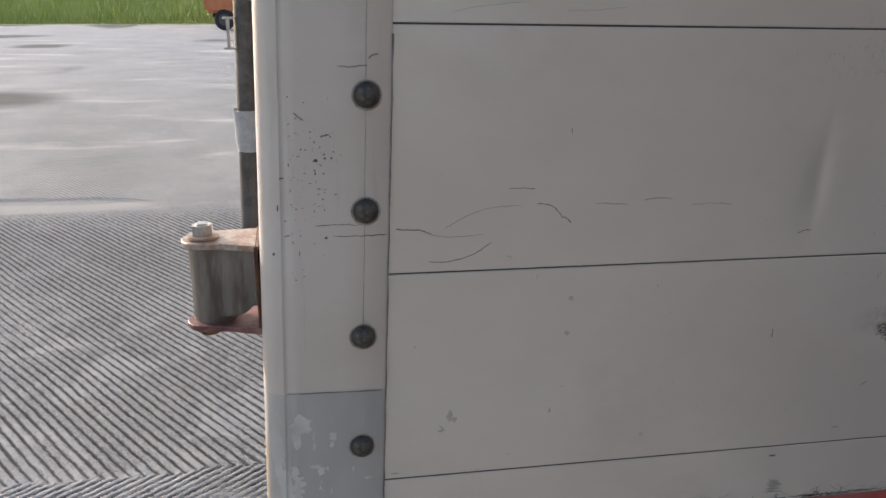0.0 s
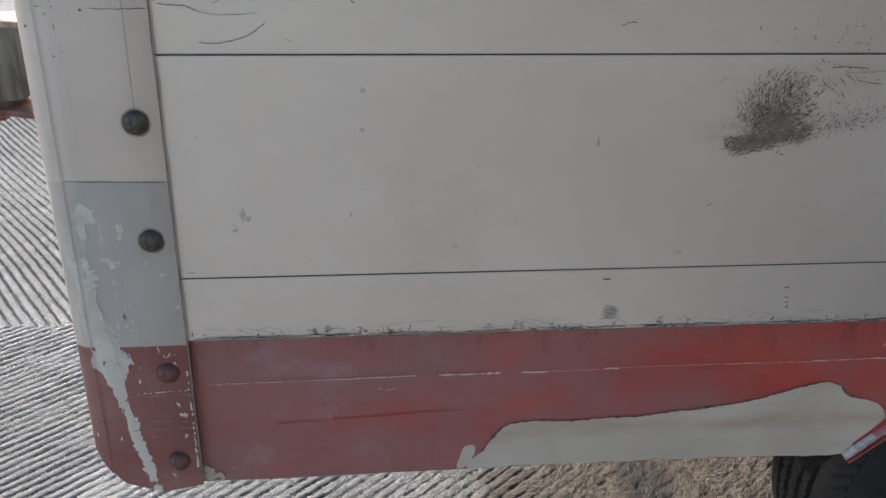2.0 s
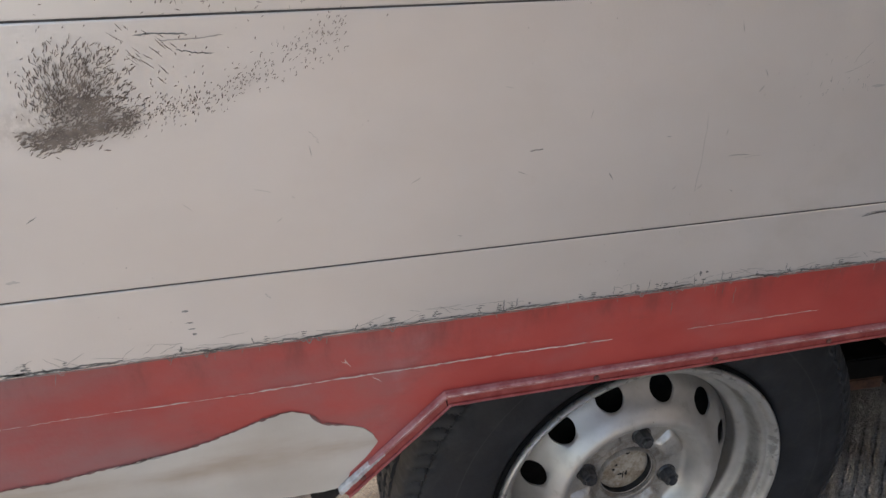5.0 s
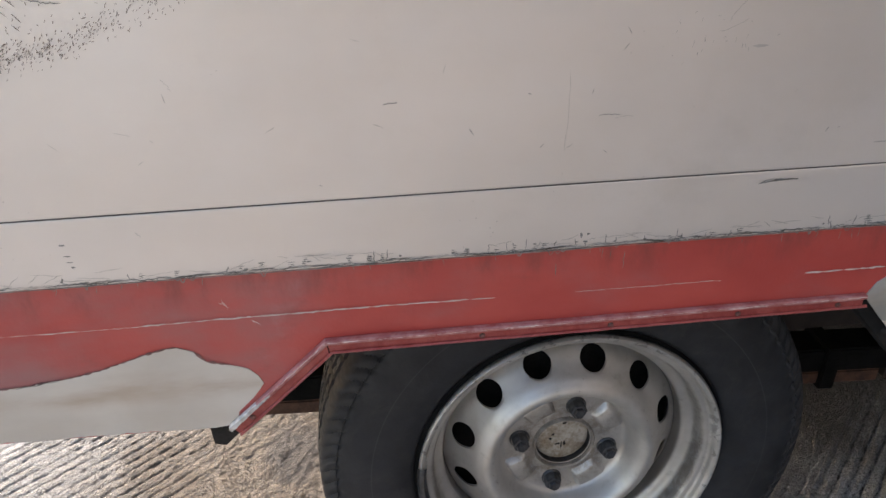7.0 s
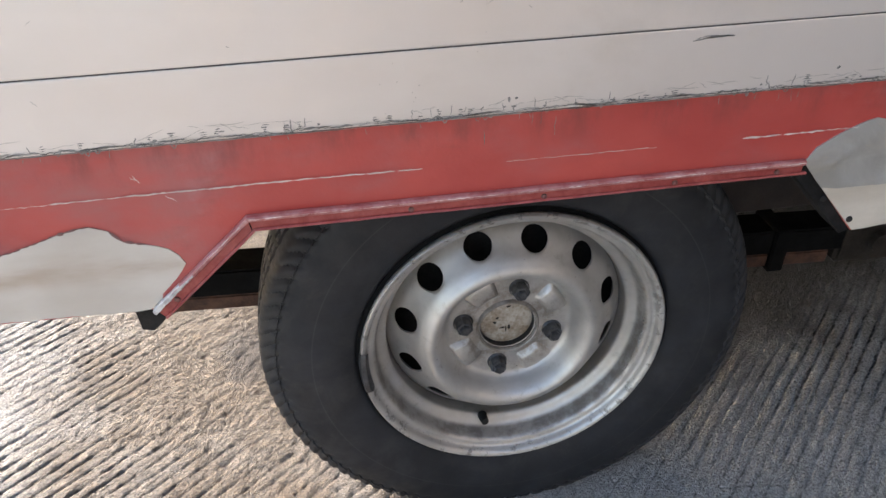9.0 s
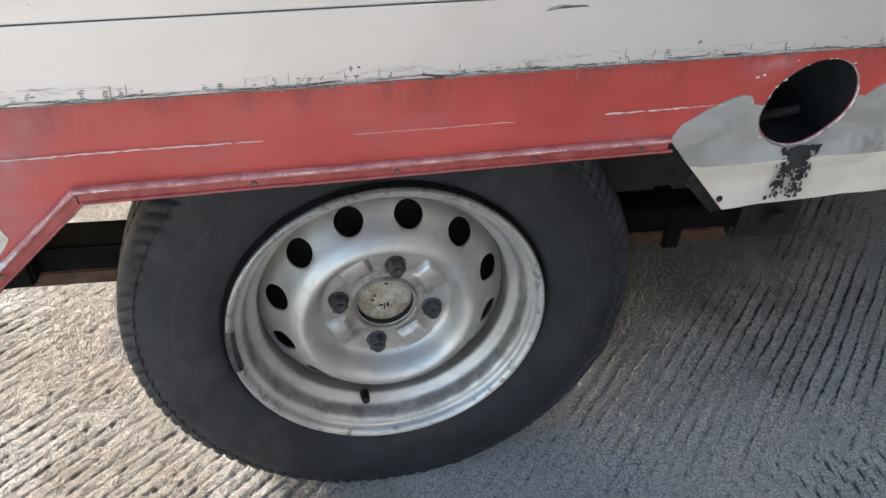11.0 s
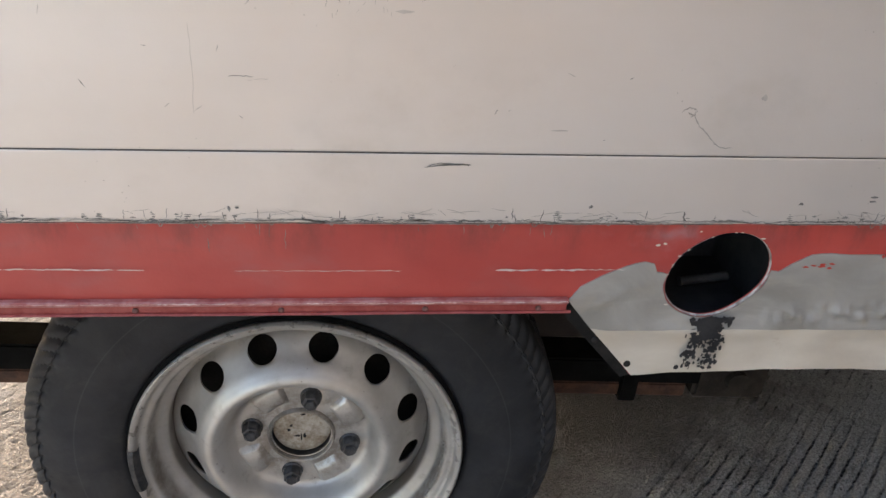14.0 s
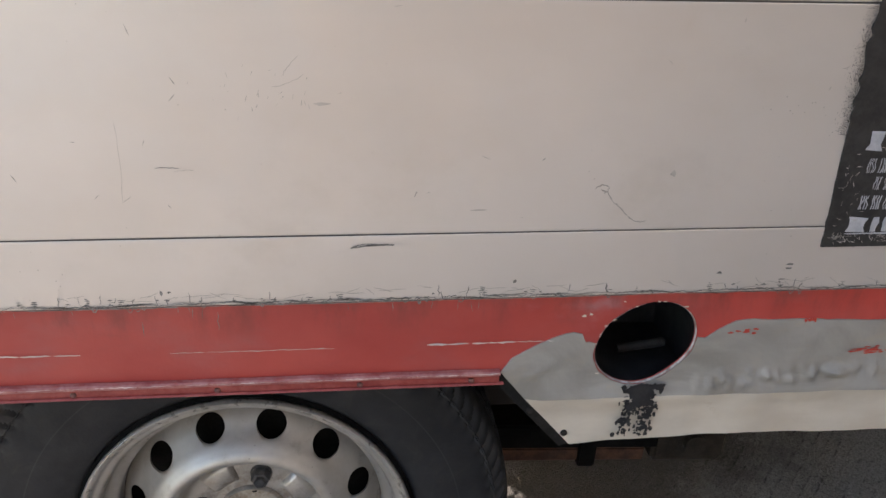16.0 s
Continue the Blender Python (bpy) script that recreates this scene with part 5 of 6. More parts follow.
edge_run = [q for q in f1 if q[1] > 0.47 or q[0] < 0.42]
for q, r in zip(edge_run, edge_run[1:]):
    if math.dist(q, r) < 0.02 and q[0] < 0.80 and q[1] > 0.475:
        skirt_strip(feather, (q[0], q[1] + 0.0008), (r[0], r[1] + 0.0008), random.uniform(0.0012, 0.0030), 0.0003, 0.0, 0.0011, 3)
part("feathered_edge", feather, plain("sanded paint edge", (0.12, 0.055, 0.05), (0.24, 0.12, 0.11), 70, 0.6), skirt, "feathered paint edge with a painted shadow line round the filler", kind="stuff")
part("skirt_scar", bm, MARK, skirt, "dark scars in the red paint", kind="stuff")
bm = bmesh.new()
for p, q in (((0.218, 0.529), (0.255, 0.531)), ((0.27, 0.532), (0.31, 0.534)), ((0.272, 0.541), (0.2725, 0.526)), ((0.34, 0.548), (0.3405, 0.530)), ((0.31, 0.534), (0.38, 0.537))):
    skirt_strip(bm, p, q, 0.0016, 0.0006)
for k in range(18):
    start = len(bm.verts)
    patch(bm, 1.785 + random.gauss(0, 0.011), 0.5580 + random.gauss(0, 0.0016), random.uniform(0.004, 0.014), random.uniform(0.001, 0.003), 0, 10)
    bm.verts.ensure_lookup_table()
    for v in bm.verts[start:]:
        v.co.y = SKIRT - 0.0024 - k * 0.00002 + skirt_lean(v.co.x, v.co.z)
for k in range(16):
    start = len(bm.verts)
    patch(bm, 1.655 + random.gauss(0, 0.006), 0.5835 + random.gauss(0, 0.0012), 0.006, 0.0025, 0) if k < 8 else patch(bm, 1.725 + random.uniform(-0.012, 0.012), 0.5925 + random.gauss(0, 0.0008), 0.0035, 0.003, 0)
    bm.verts.ensure_lookup_table()
    for v in bm.verts[start:]:
        v.co.y = SKIRT - 0.0022 - k * 0.00002 + skirt_lean(v.co.x, v.co.z)
part("fresh_red", bm, plain("bright red paint", (0.45, 0.05, 0.035), (0.52, 0.075, 0.05), 60, 0.45), skirt, "bright red drips and remnants", kind="stuff")

# black sprayed panel with worn stencil rows at the fore end
bm = bmesh.new()
left = [(1.7070, 0.6715)]
for i in range(1, 60):
    z = 0.6715 + i * 0.006
    fray = 0.0006 if z < 0.79 else 0.0022
    left.append((1.7068 + random.uniform(-fray, fray) + (max(0, z - 0.86) * 0.12), z))
pts = left + [(2.02, left[-1][1]), (2.02, 0.6715)]
sheet(bm, [pts], FRONT - 0.0014, FRONT + 0.0002)
sign = part("painted_panel", bm, SIGNBLACK, trailer, "black sprayed panel with worn unreadable stencil rows")
bm = bmesh.new()
for k in range(2600):
    z = random.uniform(0.775, 0.98)
    x = 1.7068 + max(0, z - 0.86) * 0.12 - abs(random.gauss(0, 0.0050)) + 0.0004
    patch(bm, x, z, random.uniform(0.0003, 0.0011), random.uniform(0.0003, 0.0011), FACE - 0.0002 - k * 1e-7, 5)
part("overspray", bm, SIGNBLACK, sign, kind="stuff")
for row, (z, h) in enumerate(((0.770, 0.017), (0.748, 0.013), (0.732, 0.012), (0.714, 0.013), (0.693, 0.014))):
    x = 1.7255 if row in (0, 4) else 1.732
    first = True
    while x < 2.0:
        w = (0.016 if row == 0 else 0.019) if first and row in (0, 4) else random.uniform(0.005, 0.010)
        if row in (0, 4) or random.random() < 0.85:
            n = 1 if row in (0, 4) else 4
            bm = bmesh.new()
            for j in range(n):
                strip(bm, wander((x + w * (j + 0.5) / n, z - h / 2), (x + w * (j + 0.5) / n + 0.001, z + h / 2), 3, 0.0004 * n), w / n * (0.95 if n == 1 else 0.5), FRONT - 0.0018, False)
            part("stencil_bar", bm, STENCIL, sign)
        x += w + 0.003
        first = False
bm = bmesh.new()
strip(bm, wander((1.7255, 0.6845), (2.0, 0.6845), 30, 0.0002), 0.0016, FRONT - 0.0018)
part("stencil_line", bm, STENCIL, sign, "thin worn grey rule")
bm = bmesh.new()
for k in range(230):
    x, z = 1.714 + random.random() ** 1.6 * 0.25, random.choice((random.uniform(0.675, 0.683), random.uniform(0.675, 0.765)))
    a = random.uniform(0, 3.1)
    l = random.uniform(0.002, 0.006)
    strip(bm, wander((x, z), (x + l * math.cos(a), z + l * math.sin(a)), 2, 0.0004), random.uniform(0.0003, 0.0008), FRONT - 0.0019)
part("rubbing", bm, HAIR, sign, kind="stuff")

# ---- wheel ----
WX, WZ = 1.1635, 0.2815
wheel = new("wheel")
wheel.parent = trailer
tagged(wheel, "silver steel wheel with a worn black tyre")


def tyre():
    n, yc = 576, 0.832
    wall = [(0.1800, 0.0640), (0.1855, 0.0662), (0.1878, 0.0704), (0.1910, 0.0742), (0.1975, 0.0772), (0.2080, 0.0805), (0.2200, 0.0822), (0.2320, 0.0829), (0.2450, 0.0820), (0.2560, 0.0796), (0.2650, 0.0762), (0.2700, 0.0744), (0.2715, 0.0748), (0.2730, 0.0736)]
    half = []
    for i in range(len(wall) - 1):
        p0, p1, p2, p3 = (Vector(wall[max(0, min(len(wall) - 1, i + k))]) for k in (-1, 0, 1, 2))
        for j in range(3):
            t = j / 3
            v = 0.5 * (2 * p1 + (p2 - p0) * t + (2 * p0 - 5 * p1 + 4 * p2 - p3) * t * t + (3 * p1 - p0 - 3 * p2 + p3) * t ** 3)
            half.append((v.x, v.y))
    half += [(0.2735, 0.0733), (0.2770, 0.0712), (0.2800, 0.0692), (0.2828, 0.0670), (0.2855, 0.0638), (0.2876, 0.0585), (0.2888, 0.0500), (0.2895, 0.0420), (0.2896, 0.0400), (0.2820, 0.0385), (0.2820, 0.0320), (0.2900, 0.0305), (0.2905, 0.0180), (0.2825, 0.0165), (0.2825, 0.0090), (0.2905, 0.0075), (0.2905, 0.0)]
    half = [(0.1795 + (r - 0.1795) * 1.092, y) for r, y in half]
    prof = [(r, yc - y) for r, y in half] + [(r, yc + y) for r, y in reversed(half[:-1])]
    bm = bmesh.new()
    rings = lathe(bm, prof, n, WX, WZ)
    for ring, (r, y) in zip(rings, prof):
        side = abs(y - yc)
        for i, v in enumerate(ring):
            d = 0.0
            if r > 0.2725 and side > 0.040:
                q = (i / n * 96 + side * 60 + 900 * (side - 0.06) ** 2) % 1.0
                if q < 0.34:
                    d = -0.0009 if r > 0.298 else -0.0005
                    v.co.y += (0.0032 if y < yc else -0.0032) * min(1.0, (r - 0.272) / 0.008) * min(1.0, max(0.0, (side - 0.045) / 0.01))
            elif r > 0.296:
                q = (i / n * 72 + (y - yc) * 30) % 1.0
                d = -0.003 if q < 0.2 else 0.0
            k = (r + d) / r
            v.co.x, v.co.z = WX + (v.co.x - WX) * k, WZ + (v.co.z - WZ) * k
            if v.co.z < 0.004:
                v.co.z = 0.001 + 0.2 * max(0.0, v.co.z)
    return part("tyre", bm, RUBBER, wheel, "worn black tyre with blocky shoulder tread", level=True, smooth=True, angle=0.7)


tyre()
RIMY = 0.7505


def disc_y(r):
    """Front face of the pressed wheel disc."""
    pts = [(0.0, 0.7985), (0.034, 0.7945), (0.037, 0.7935), (0.0760, 0.7935), (0.0795, 0.7915), (0.0840, 0.7810), (0.0885, 0.7700), (0.0930, 0.7635), (0.0985, 0.7605), (0.1040, 0.7620), (0.1095, 0.7675), (0.1285, 0.7900), (0.1465, 0.8105), (0.152, 0.8170)]
    for (a, ya), (b, yb) in zip(pts, pts[1:]):
        if r <= b:
            t = (r - a) / (b - a)
            t = t * t * (3 - 2 * t) * 0.4 + t * 0.6
            return ya + (yb - ya) * t
    return pts[-1][1]


def rim():
    bm = bmesh.new()
    lip = [(0.1690, 0.0420), (0.1795, 0.0200), (0.1825, 0.0085), (0.1848, 0.0042), (0.1846, 0.0004), (0.1828, -0.0014), (0.1802, -0.0008), (0.1781, 0.0010), (0.1767, 0.0045), (0.1760, 0.0085), (0.1748, 0.0105), (0.1722, 0.0112), (0.1692, 0.0118), (0.1670, 0.0135), (0.1656, 0.0172), (0.1646, 0.0240), (0.1641, 0.0310), (0.1630, 0.0348), (0.1603, 0.0375), (0.1562, 0.0395), (0.1527, 0.0415), (0.1506, 0.0440), (0.1497, 0.0480), (0.1494, 0.0540), (0.1492, 0.0850), (0.1492, 0.117), (0.172, 0.137), (0.18, 0.152)]
    lathe(bm, [(r, RIMY + d) for r, d in lip], 128, WX, WZ)
    return part("rim", bm, SILVER, wheel, "silver painted steel rim with scuffed flange", level=True, smooth=True, angle=0.9)


the_rim = rim()


def disc():
    """The pressed disc: ridge, bolt dish and twelve vent holes."""
    bm = bmesh.new()
    at = lambda r, t: bm.verts.new((WX + r * math.cos(t), disc_y(r), WZ + r * math.sin(t)))
    rc, hr, tall, wide = 0.1285, 0.0120, 0.0180, radians(15)
    rect = []
    m = 6
    for i in range(m):
        rect.append((-1 + 2 * i / m, -1))
    for i in range(m):
        rect.append((1, -1 + 2 * i / m))
    for i in range(m):
        rect.append((1 - 2 * i / m, 1))
    for i in range(m):
        rect.append((-1, 1 - 2 * i / m))
    for s in range(12):
        t0 = radians(76.5 + 30 * s)
        loops = []
        for k in range(5):
            f = (k / 4) ** 1.2
            loop = []
            for a, b in rect:
                ang = math.atan2(b, a)
                cr, ct = hr * math.cos(ang), 0.0168 * math.sin(ang) / rc
                loop.append(at(rc + cr * (1 - f) + a * tall * f, t0 + ct * (1 - f) + b * wide * f))
            loops.append(loop)
        wall = [bm.verts.new((v.co.x, v.co.y + 0.0035, v.co.z)) for v in loops[0]]
        loops.insert(0, wall)
        for a, b in zip(loops, loops[1:]):
            for i in range(24):
                bm.faces.new((a[i], a[(i + 1) % 24], b[(i + 1) % 24], b[i]))
    rs = [0.034 + (rc - tall - 0.034) * i / 26 for i in range(27)]
    prev = None
    for r in rs:
        ring = [at(r, radians(76.5 + 5 * i)) for i in range(72)]
        if prev:
            for i in range(72):
                bm.faces.new((prev[i], prev[(i + 1) % 72], ring[(i + 1) % 72], ring[i]))
        prev = ring
    prev = None
    for r in (rc + tall, 0.1480, 0.1500):
        ring = [at(r, radians(76.5 + 5 * i)) for i in range(72)]
        if prev:
            for i in range(72):
                bm.faces.new((prev[i], prev[(i + 1) % 72], ring[(i + 1) % 72], ring[i]))
        prev = ring
    bmesh.ops.remove_doubles(bm, verts=bm.verts, dist=0.0006)
    return part("wheel_disc", bm, SILVER, wheel, "pressed silver disc with round vent holes", level=True, smooth=True, angle=0.75)


disc()


def pressed_pad(turn):
    """A raised block with soft shoulders between two bolts."""
    bm = bmesh.new()
    rows = [(0.0475, -0.0003), (0.0500, 0.0018), (0.0535, 0.0060), (0.0560, 0.0072), (0.0640, 0.0074), (0.0715, 0.0074), (0.0740, 0.0064), (0.0765, 0.0030), (0.0785, -0.0003)]
    cols = [(-1.0, -0.05), (-0.90, 0.30), (-0.78, 0.85), (-0.68, 1.0), (0.0, 1.0), (0.68, 1.0), (0.78, 0.85), (0.90, 0.30), (1.0, -0.05)]
    grid = []
    for r, up in rows:
        half = radians(19.0 - (r - 0.048) * 60)
        grid.append([bm.verts.new((WX + r * math.cos(turn + u * half), 0.7939 - up * h, WZ + r * math.sin(turn + u * half))) for u, h in cols])
    for p, q in zip(grid, grid[1:]):
        for i in range(len(cols) - 1):
            bm.faces.new((p[i], p[i + 1], q[i + 1], q[i]))
    part("pressed_pad", bm, SILVER, wheel, level=True, smooth=True, angle=1.3)


for s in range(4):
    pressed_pad(radians(31.5 + 90 * s))
# near-black ring stands in for the shadow line between rim and tyre
bm = bmesh.new()
lathe(bm, [(0.1845, 0.7572), (0.1884, 0.7611)], 96, WX, WZ)
part("bead_gap_shade", bm, SHADE_BLACK, wheel, "dark ring painted as the shade between rim and tyre", level=True, smooth=True)
bm = bmesh.new()
lathe(bm, [(0.0395, 0.7940), (0.0388, 0.7895), (0.0374, 0.7880), (0.0360, 0.7890), (0.0357, 0.7912), (0.0355, 0.7930)], 48, WX, WZ)
part("hub_lip", bm, CAP_RING, wheel, "dusty turned lip round the hub", level=True, smooth=True, angle=0.7)
# recess wall is black so the gap's shade shows as a crescent
bm = bmesh.new()
lathe(bm, [(0.0355, 0.7931), (0.0350, 0.8075), (0.0300, 0.8080)], 48, WX, WZ)
part("hub_recess", bm, SIGNBLACK, wheel, "dirty recess round the hub cap, painted black for its shade", level=True, smooth=True)
bm = bmesh.new()
lathe(bm, [(0.0338, 0.8079), (0.0337, 0.8035), (0.0330, 0.8021), (0.0305, 0.8013), (0.0180, 0.8003), (0.0002, 0.8000)], 48, WX, WZ)
part("hub_cap", bm, CAP, wheel, "dirty ochre hub centre with black smears", level=True, smooth=True, angle=0.7)
bm = bmesh.new()
for dx, dz, w, h in ((-0.012, 0.008, 0.004, 0.003), (-0.015, 0.001, 0.004, 0.003), (-0.006, -0.008, 0.006, 0.003), (-0.001, -0.010, 0.002, 0.010), (0.003, -0.008, 0.003, 0.007), (0.002, 0.024, 0.005, 0.003)):
    patch(bm, WX + dx, WZ + dz, w * 1.3, h * 1.3, 0.7995, 10)
part("hub_stain", bm, BLACK, wheel, level=True, kind="stuff")
bm = bmesh.new()
lathe(bm, [(0.0125, 0.0), (0.0124, -0.002), (0.0112, -0.0035)], 24, 0, 0)
lathe(bm, [(0.0112, -0.001), (0.0108, -0.0125), (0.0098, -0.0145), (0.0072, -0.0150), (0.0070, -0.0180), (0.0060, -0.0195), (0.0002, -0.0198)], 6, 0, 0)
nut_mesh = mesh_of("wheel_nut", bm, NUT, True, 0.4)
for s in range(4):
    t = radians(76.5 + 90 * s)
    piece("wheel_nut", nut_mesh, Matrix.Translation((WX + 0.0572 * math.cos(t), 0.7937, WZ + 0.0572 * math.sin(t))) @ Matrix.Rotation(0.3 * s, 4, "Y"), wheel, level=True)
t = radians(-103)
bm = bmesh.new()
cyl(bm, (WX + 0.150 * math.cos(t), 0.792, WZ + 0.150 * math.sin(t)), (WX + 0.1478 * math.cos(t), 0.780, WZ + 0.1475 * math.sin(t)), 0.0062, 14, 0.0055)
cyl(bm, (WX + 0.1475 * math.cos(t), 0.781, WZ + 0.1475 * math.sin(t)), (WX + 0.1465 * math.cos(t), 0.775, WZ + 0.1465 * math.sin(t)), 0.0048, 14)
part("valve", bm, BLACK, wheel, "black rubber valve stem", level=True, smooth=True)
bm = bmesh.new()
rings = []
for i in range(15):
    a = radians(173 + i * 1.35)
    k = 0.55 if i in (0, 14) else 1.0
    sec = [(0.1745, 0.0085), (0.1752, 0.001 * k), (0.1785, -0.0046 * k), (0.1838, -0.0038 * k), (0.1862, 0.002)]
    rings.append([bm.verts.new((WX + r * math.cos(a), RIMY + dy, WZ + r * math.sin(a))) for r, dy in sec])
for u, v in zip(rings, rings[1:]):
    for j in range(4):
        bm.faces.new((u[j], u[j + 1], v[j + 1], v[j]))
part("balance_weight", bm, NUT, wheel, "dark clip-on balance weight", level=True, smooth=True)
# black backing added to stop sunlight leaking through the vent holes
bm = bmesh.new()
lathe(bm, [(0.0002, 0.830), (0.100, 0.830), (0.1484, 0.838), (0.1487, 0.86), (0.1487, 0.90), (0.0002, 0.90)], 48, WX, WZ)
part("vent_backing", bm, BLACK, wheel, level=True, smooth=True)
bm = bmesh.new()
for i in range(17):
    a = radians(-28 + i * 1.9)
    if i % 5 != 3:
        patch(bm, 0, 0, 0.0022, 0.0045, 0, 6)
        bm.verts.ensure_lookup_table()
        for v in bm.verts[-6:]:
            p = Matrix.Rotation(-a, 4, "Y") @ v.co
            v.co = Vector((WX + 0.1640 * math.cos(a) + p.x, RIMY + 0.0158 + p.y - 0.0012, WZ + 0.1640 * math.sin(a) + p.z))
part("rim_stamping", bm, MARK, wheel, "tiny unreadable stamped bars", level=True, kind="stuff")

# ---- running gear ----
far_wheel = new("far_wheel")
far_wheel.parent = trailer
tagged(far_wheel, "black-tyred wheel on the far side")
for name in ("tyre", "rim", "wheel_disc"):
    ob = finish(new(name, bpy.data.objects[name].data), far_wheel, "")
    ob.matrix_local = LEVEL @ Matrix.Translation((0, 1.10, 0)) @ LEVEL.inverted()
part("axle", cyl(bmesh.new(), (WX, 0.88, WZ), (WX, 1.95, WZ), 0.024, 18), BLACK, trailer, level=True, smooth=True)
bm = bmesh.new()
m = Matrix.Translation((1.2, 0.975, 0.250)) @ Matrix.Rotation(radians(3.4), 4, "Y")
box(bm, -0.52, 0.52, -0.028, 0.028, -0.006, 0.034, 0.003, m)
spring = part("leaf_spring", bm, SHADE_BLACK, trailer, "black leaf spring over a rusty lower leaf", level=True)
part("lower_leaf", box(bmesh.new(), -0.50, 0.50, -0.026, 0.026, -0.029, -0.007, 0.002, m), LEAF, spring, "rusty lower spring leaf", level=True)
part("spring_clip", box(bmesh.new(), 0.40, 0.425, -0.034, 0.034, -0.034, 0.038, 0.002, m), SHADE_BLACK, spring, level=True)
bm = box(bmesh.new(), 0.51, 0.62, -0.03, 0.03, -0.03, 0.24, 0.006, m)
hanger = part("spring_hanger", bm, DUSTY, trailer, "dark spring hanger with a bolt", level=True)
part("hanger_bolt", cyl(bmesh.new(), (1.76, 0.919, 0.235), (1.76, 0.930, 0.235), 0.016, 12), DUSTY, hanger, level=True)
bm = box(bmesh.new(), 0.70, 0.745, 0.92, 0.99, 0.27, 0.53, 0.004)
part("spring_hanger", bm, SHADE_BLACK, trailer, level=True)
bm = bmesh.new()
sheet(bm, [[(0.772, 0.468), (0.775, 0.424), (0.786, 0.421), (0.806, 0.440), (0.808, 0.468)]], 0.690, 0.735)
part("skirt_bracket", bm, BLACK, trailer, "black bent bracket under the skirt", level=True)

# ---- gate hinge and lock rod at the corner ----
hinge = new("gate_hinge")
hinge.parent = trailer
hinge.matrix_local = Matrix.Translation(LEVEL @ Vector((0.0088, 0.715, 0.9200))) @ Matrix.Scale(0.96, 4) @ Matrix.Translation(-(LEVEL @ Vector((0.0135, 0.733, 0.9090))))
tagged(hinge, "rusty bolted gate hinge with a steel barrel")


def tongue(z, dy):
    """A hinge plate with a rounded nose."""
    pts = [(0.0605, 0.700 + dy), (0.0605, 0.757 + dy)]
    for i in range(13):
        a = radians(90 + 15 * i)
        pts.append((0.0145 + 0.0195 * math.cos(a), 0.733 + dy + 0.0195 * math.sin(a)))
    pts = pts[:2] + pts[2:] + [(0.030, 0.712 + dy)]
    bm = bmesh.new()
    vs = [bm.verts.new((x, y, z)) for x, y in pts]
    f = bm.faces.new(vs)
    top = bmesh.ops.extrude_face_region(bm, geom=[f])["geom"]
    for v in top:
        if isinstance(v, bmesh.types.BMVert):
            v.co.z += 0.0055
    bmesh.ops.bevel(bm, geom=[e for e in bm.edges], offset=0.0008, segments=1, affect="EDGES")
    return bm


part("hinge_plate", tongue(0.896, 0.0), RUSTY_ZINC, hinge, "zinc hinge plate with rust round the bolt", level=True)
part("hinge_plate", tongue(0.823, -0.004), MAROON, hinge, "rust-brown lower hinge plate", level=True)
bm = box(bmesh.new(), 0.0572, 0.0600, 0.699, 0.76, 0.825, 0.902, 0.0008)
part("hinge_back", bm, RUST, hinge, level=True)
bm = bmesh.new()
cyl(bm, (0.0195, 0.735, 0.8285), (0.0195, 0.735, 0.896), 0.0195, 36)
part("hinge_barrel", bm, BARREL, hinge, "grimy grey-green hinge barrel", level=True, smooth=True)
bm = bmesh.new()
wing = [(0.016, 0.8955), (0.055, 0.8955), (0.0555, 0.862)] + [(0.037 + 0.0185 * math.cos(radians(-a)), 0.853 + 0.0185 * math.sin(radians(-a))) for a in range(10, 91, 16)] + [(0.016, 0.8345)]
sheet(bm, [wing], 0.7158, 0.724)
part("hinge_wing", bm, BARREL, hinge, level=True)
bm = bmesh.new()
bmesh.ops.create_cone(bm, cap_ends=True, segments=6, radius1=0.0092, radius2=0.0092, depth=0.0085, matrix=Matrix.Translation((0.0135, 0.733, 0.9090)))
bmesh.ops.create_cone(bm, cap_ends=True, segments=20, radius1=0.0062, radius2=0.0050, depth=0.002, matrix=Matrix.Translation((0.0135, 0.733, 0.9140)))
part("hinge_bolt", bm, GALV, hinge, "galvanised hex bolt head", level=True)
bm = bmesh.new()
bmesh.ops.create_cone(bm, cap_ends=True, segments=24, radius1=0.0135, radius2=0.0130, depth=0.0022, matrix=Matrix.Translation((0.0135, 0.733, 0.9035)))
part("washer", bm, RUSTY_ZINC, hinge, level=True, smooth=True)
bm = bmesh.new()
bmesh.ops.create_cone(bm, cap_ends=True, segments=6, radius1=0.0085, radius2=0.0085, depth=0.0075, matrix=Matrix.Translation((0.0135, 0.729, 0.8190)))
part("hinge_nut", bm, RUST, hinge, level=True)
rod = part("lock_rod", cyl(bmesh.new(), (0.0240, 1.08, 0.70), (0.0690, 1.08, 2.20), 0.0140, 24), ROD, trailer, "dark upright lock rod on the end gate", level=True, smooth=True)
bm = bmesh.new()
lathe_z = [(0.0150, 0.9130), (0.0168, 0.9220), (0.0172, 0.9260), (0.0180, 0.9590), (0.0200, 0.9640), (0.0184, 0.9642)]
rings = [[bm.verts.new((0.0312 + r * math.cos(math.pi * i / 12), 1.08 + r * math.sin(math.pi * i / 12), z)) for i in range(24)] for r, z in lathe_z]
for u, v in zip(rings, rings[1:]):
    for i in range(24):
        bm.faces.new((u[i], u[(i + 1) % 24], v[(i + 1) % 24], v[i]))
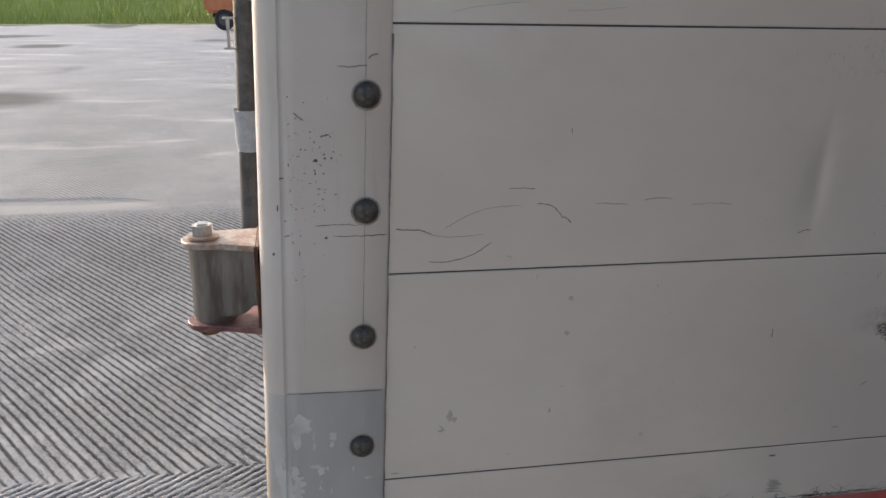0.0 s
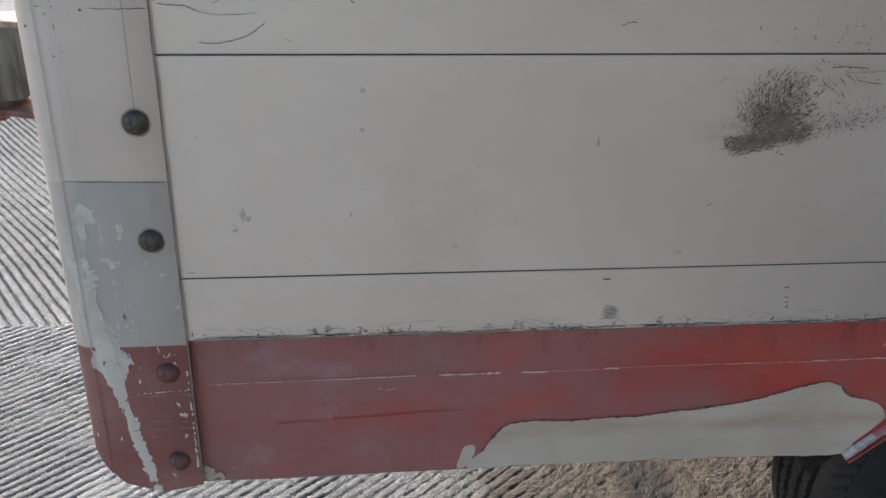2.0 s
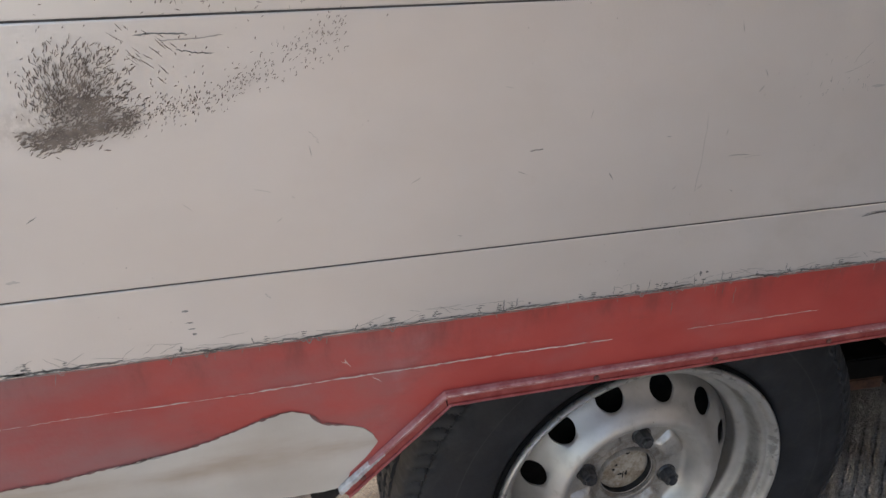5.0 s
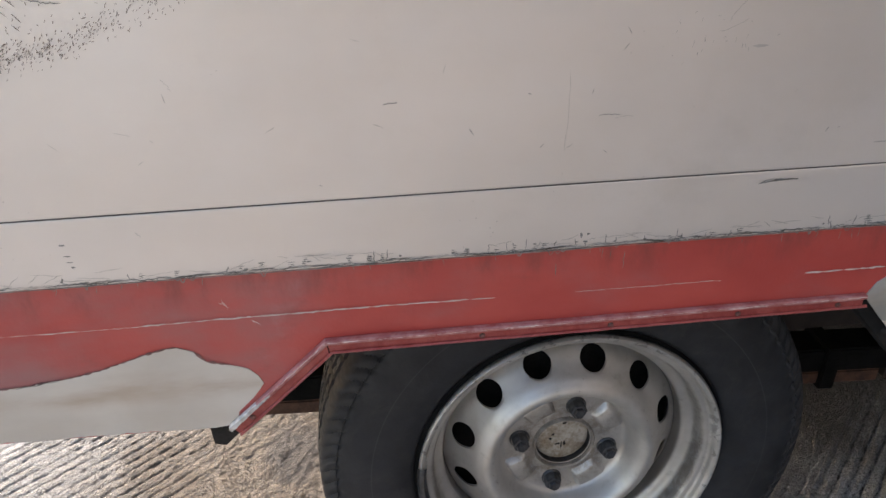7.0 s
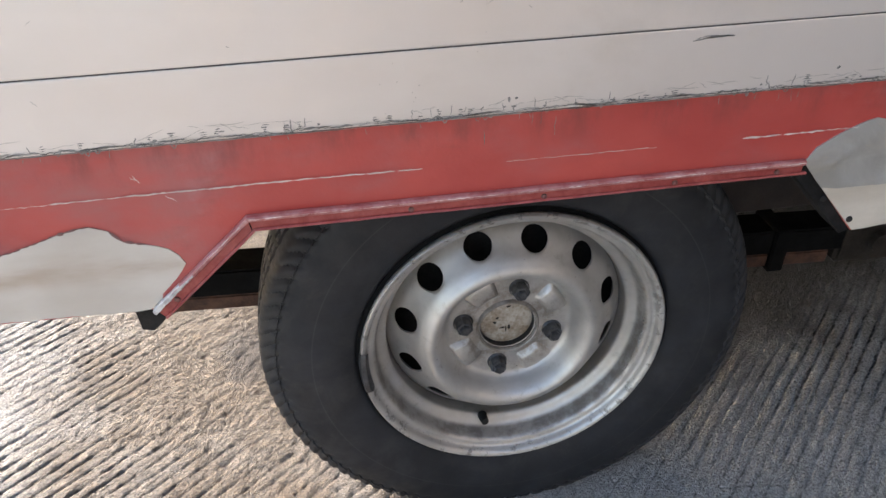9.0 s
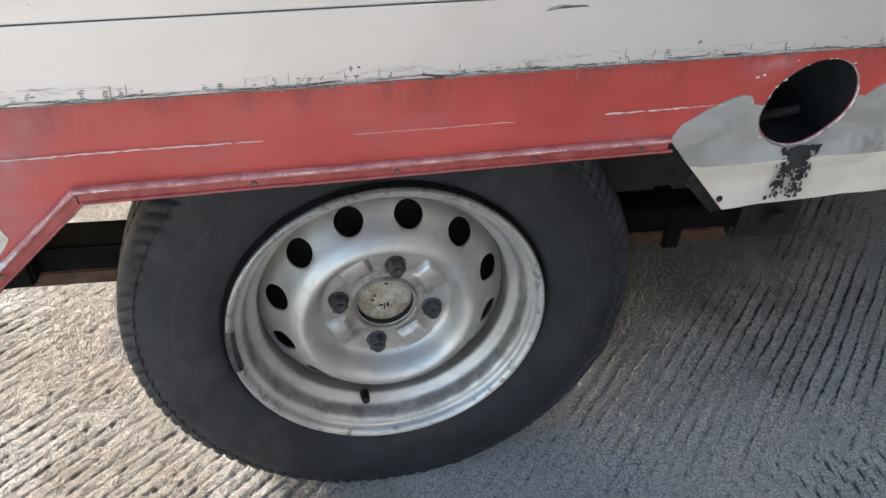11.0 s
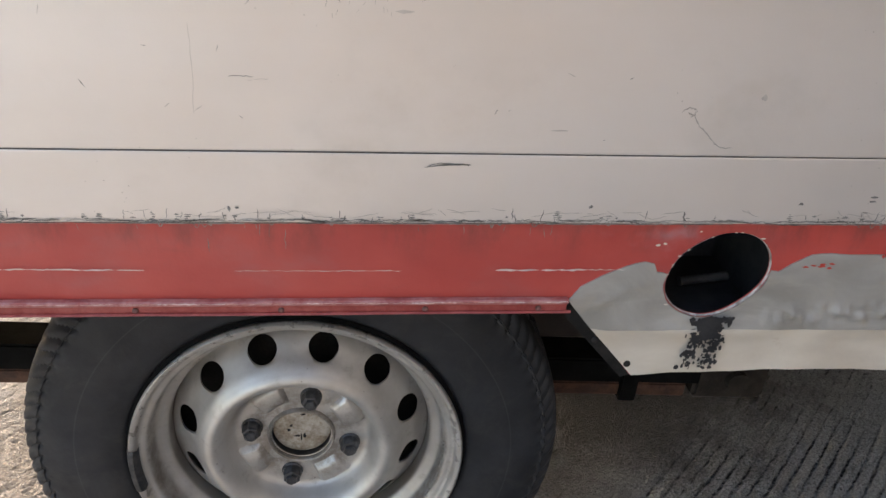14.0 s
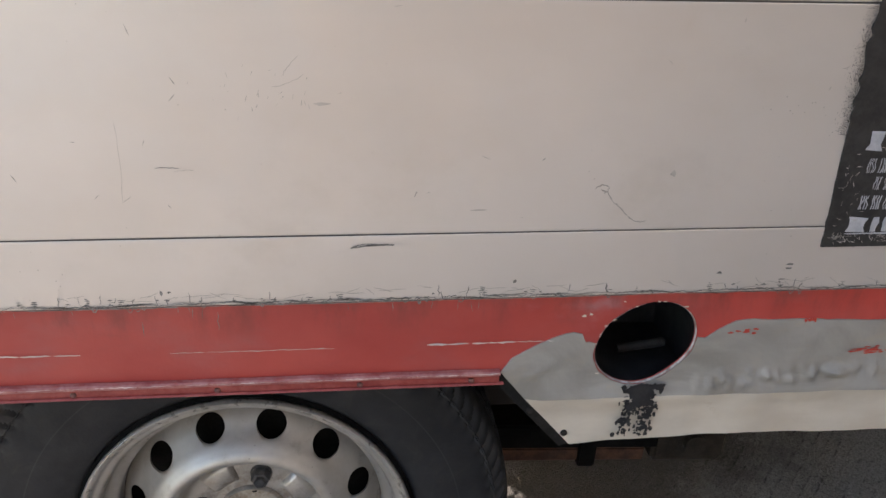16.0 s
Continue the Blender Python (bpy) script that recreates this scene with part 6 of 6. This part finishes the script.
part("rod_sleeve", bm, SLEEVE, rod, "worn grey sleeve on the rod", level=True, smooth=True)
bm = bmesh.new()
box(bm, 0.0130, 0.0165, 1.067, 1.074, 1.038, 1.074, 0.0004)
box(bm, 0.0090, 0.0220, 1.066, 1.076, 1.0715, 1.0740, 0.0004)
box(bm, 0.0090, 0.0220, 1.066, 1.076, 1.0370, 1.0395, 0.0004)
part("rod_keeper", bm, GALV, rod, "small pale keeper clip on the rod", level=True)

# ---- far edge of the yard ----
def blade_field():
    rng = np.random.default_rng(4)
    n = 32000
    x = rng.uniform(-12, 2, n)
    y = 23.6 + rng.uniform(0, 1, n) ** 1.4 * 6
    h = rng.uniform(0.06, 0.25, n) * (0.35 + 0.65 * np.clip((y - 23.6) / 0.9, 0, 1)) + rng.uniform(0, 0.25, n) * (y > 24.4)
    w = rng.uniform(0.006, 0.016, n)
    a = rng.uniform(0, math.pi, n)
    lx, ly = rng.normal(0, 0.35, n) * h, rng.normal(0, 0.35, n) * h
    z = ground_height(x, y) - 0.01
    dx, dy = np.cos(a) * w, np.sin(a) * w
    co = np.stack([np.stack([x - dx, y - dy, z], -1), np.stack([x + dx, y + dy, z], -1), np.stack([x + lx, y + ly, z + h], -1)], 1).reshape(-1, 3)
    me = bpy.data.meshes.new("grass")
    me.from_pydata(co.tolist(), [], np.arange(len(co)).reshape(-1, 3).tolist())
    k = Tree("grass blades")
    me.materials.append(k.done(k.mix(k.island(), (0.24, 0.34, 0.07), (0.52, 0.54, 0.20)), 0.6, 0, 0.3))
    tagged(new("grass", me), "uncut green grass along the yard edge", "grass", kind="stuff")


blade_field()
truck = new("orange_vehicle")
truck.location = (-1.76, 20.5, 0)
truck.scale = (1.33, 1.33, 1.33)
tagged(truck, "faded orange utility vehicle parked by the grass", "vehicle")


def truck_part(name, bm, material, parent=truck, smooth=False):
    return finish(new(name, mesh_of(name, bm, material, smooth)), parent, "")


truck_part("body", box(bmesh.new(), -0.12, 1.7, 0.0, 1.3, 0.285, 1.15, 0.06), ORANGE)
truck_part("sill", box(bmesh.new(), 0.02, 1.6, 0.02, 1.28, 0.22, 0.29, 0.01), BLACK)
for wx in (0.22, 1.35):
    bm = bmesh.new()
    lathe(bm, [(0.10, 0.0), (0.165, -0.02), (0.18, 0.0), (0.18, 0.12), (0.165, 0.14), (0.10, 0.12)], 32, wx, 0.18)
    w = truck_part("wheel", bm, RUBBER, truck, True)
    bm = bmesh.new()
    lathe(bm, [(0.0005, 0.01), (0.06, 0.005), (0.10, 0.0), (0.105, 0.05)], 24, wx, 0.18)
    truck_part("rim", bm, ROD, w, True)
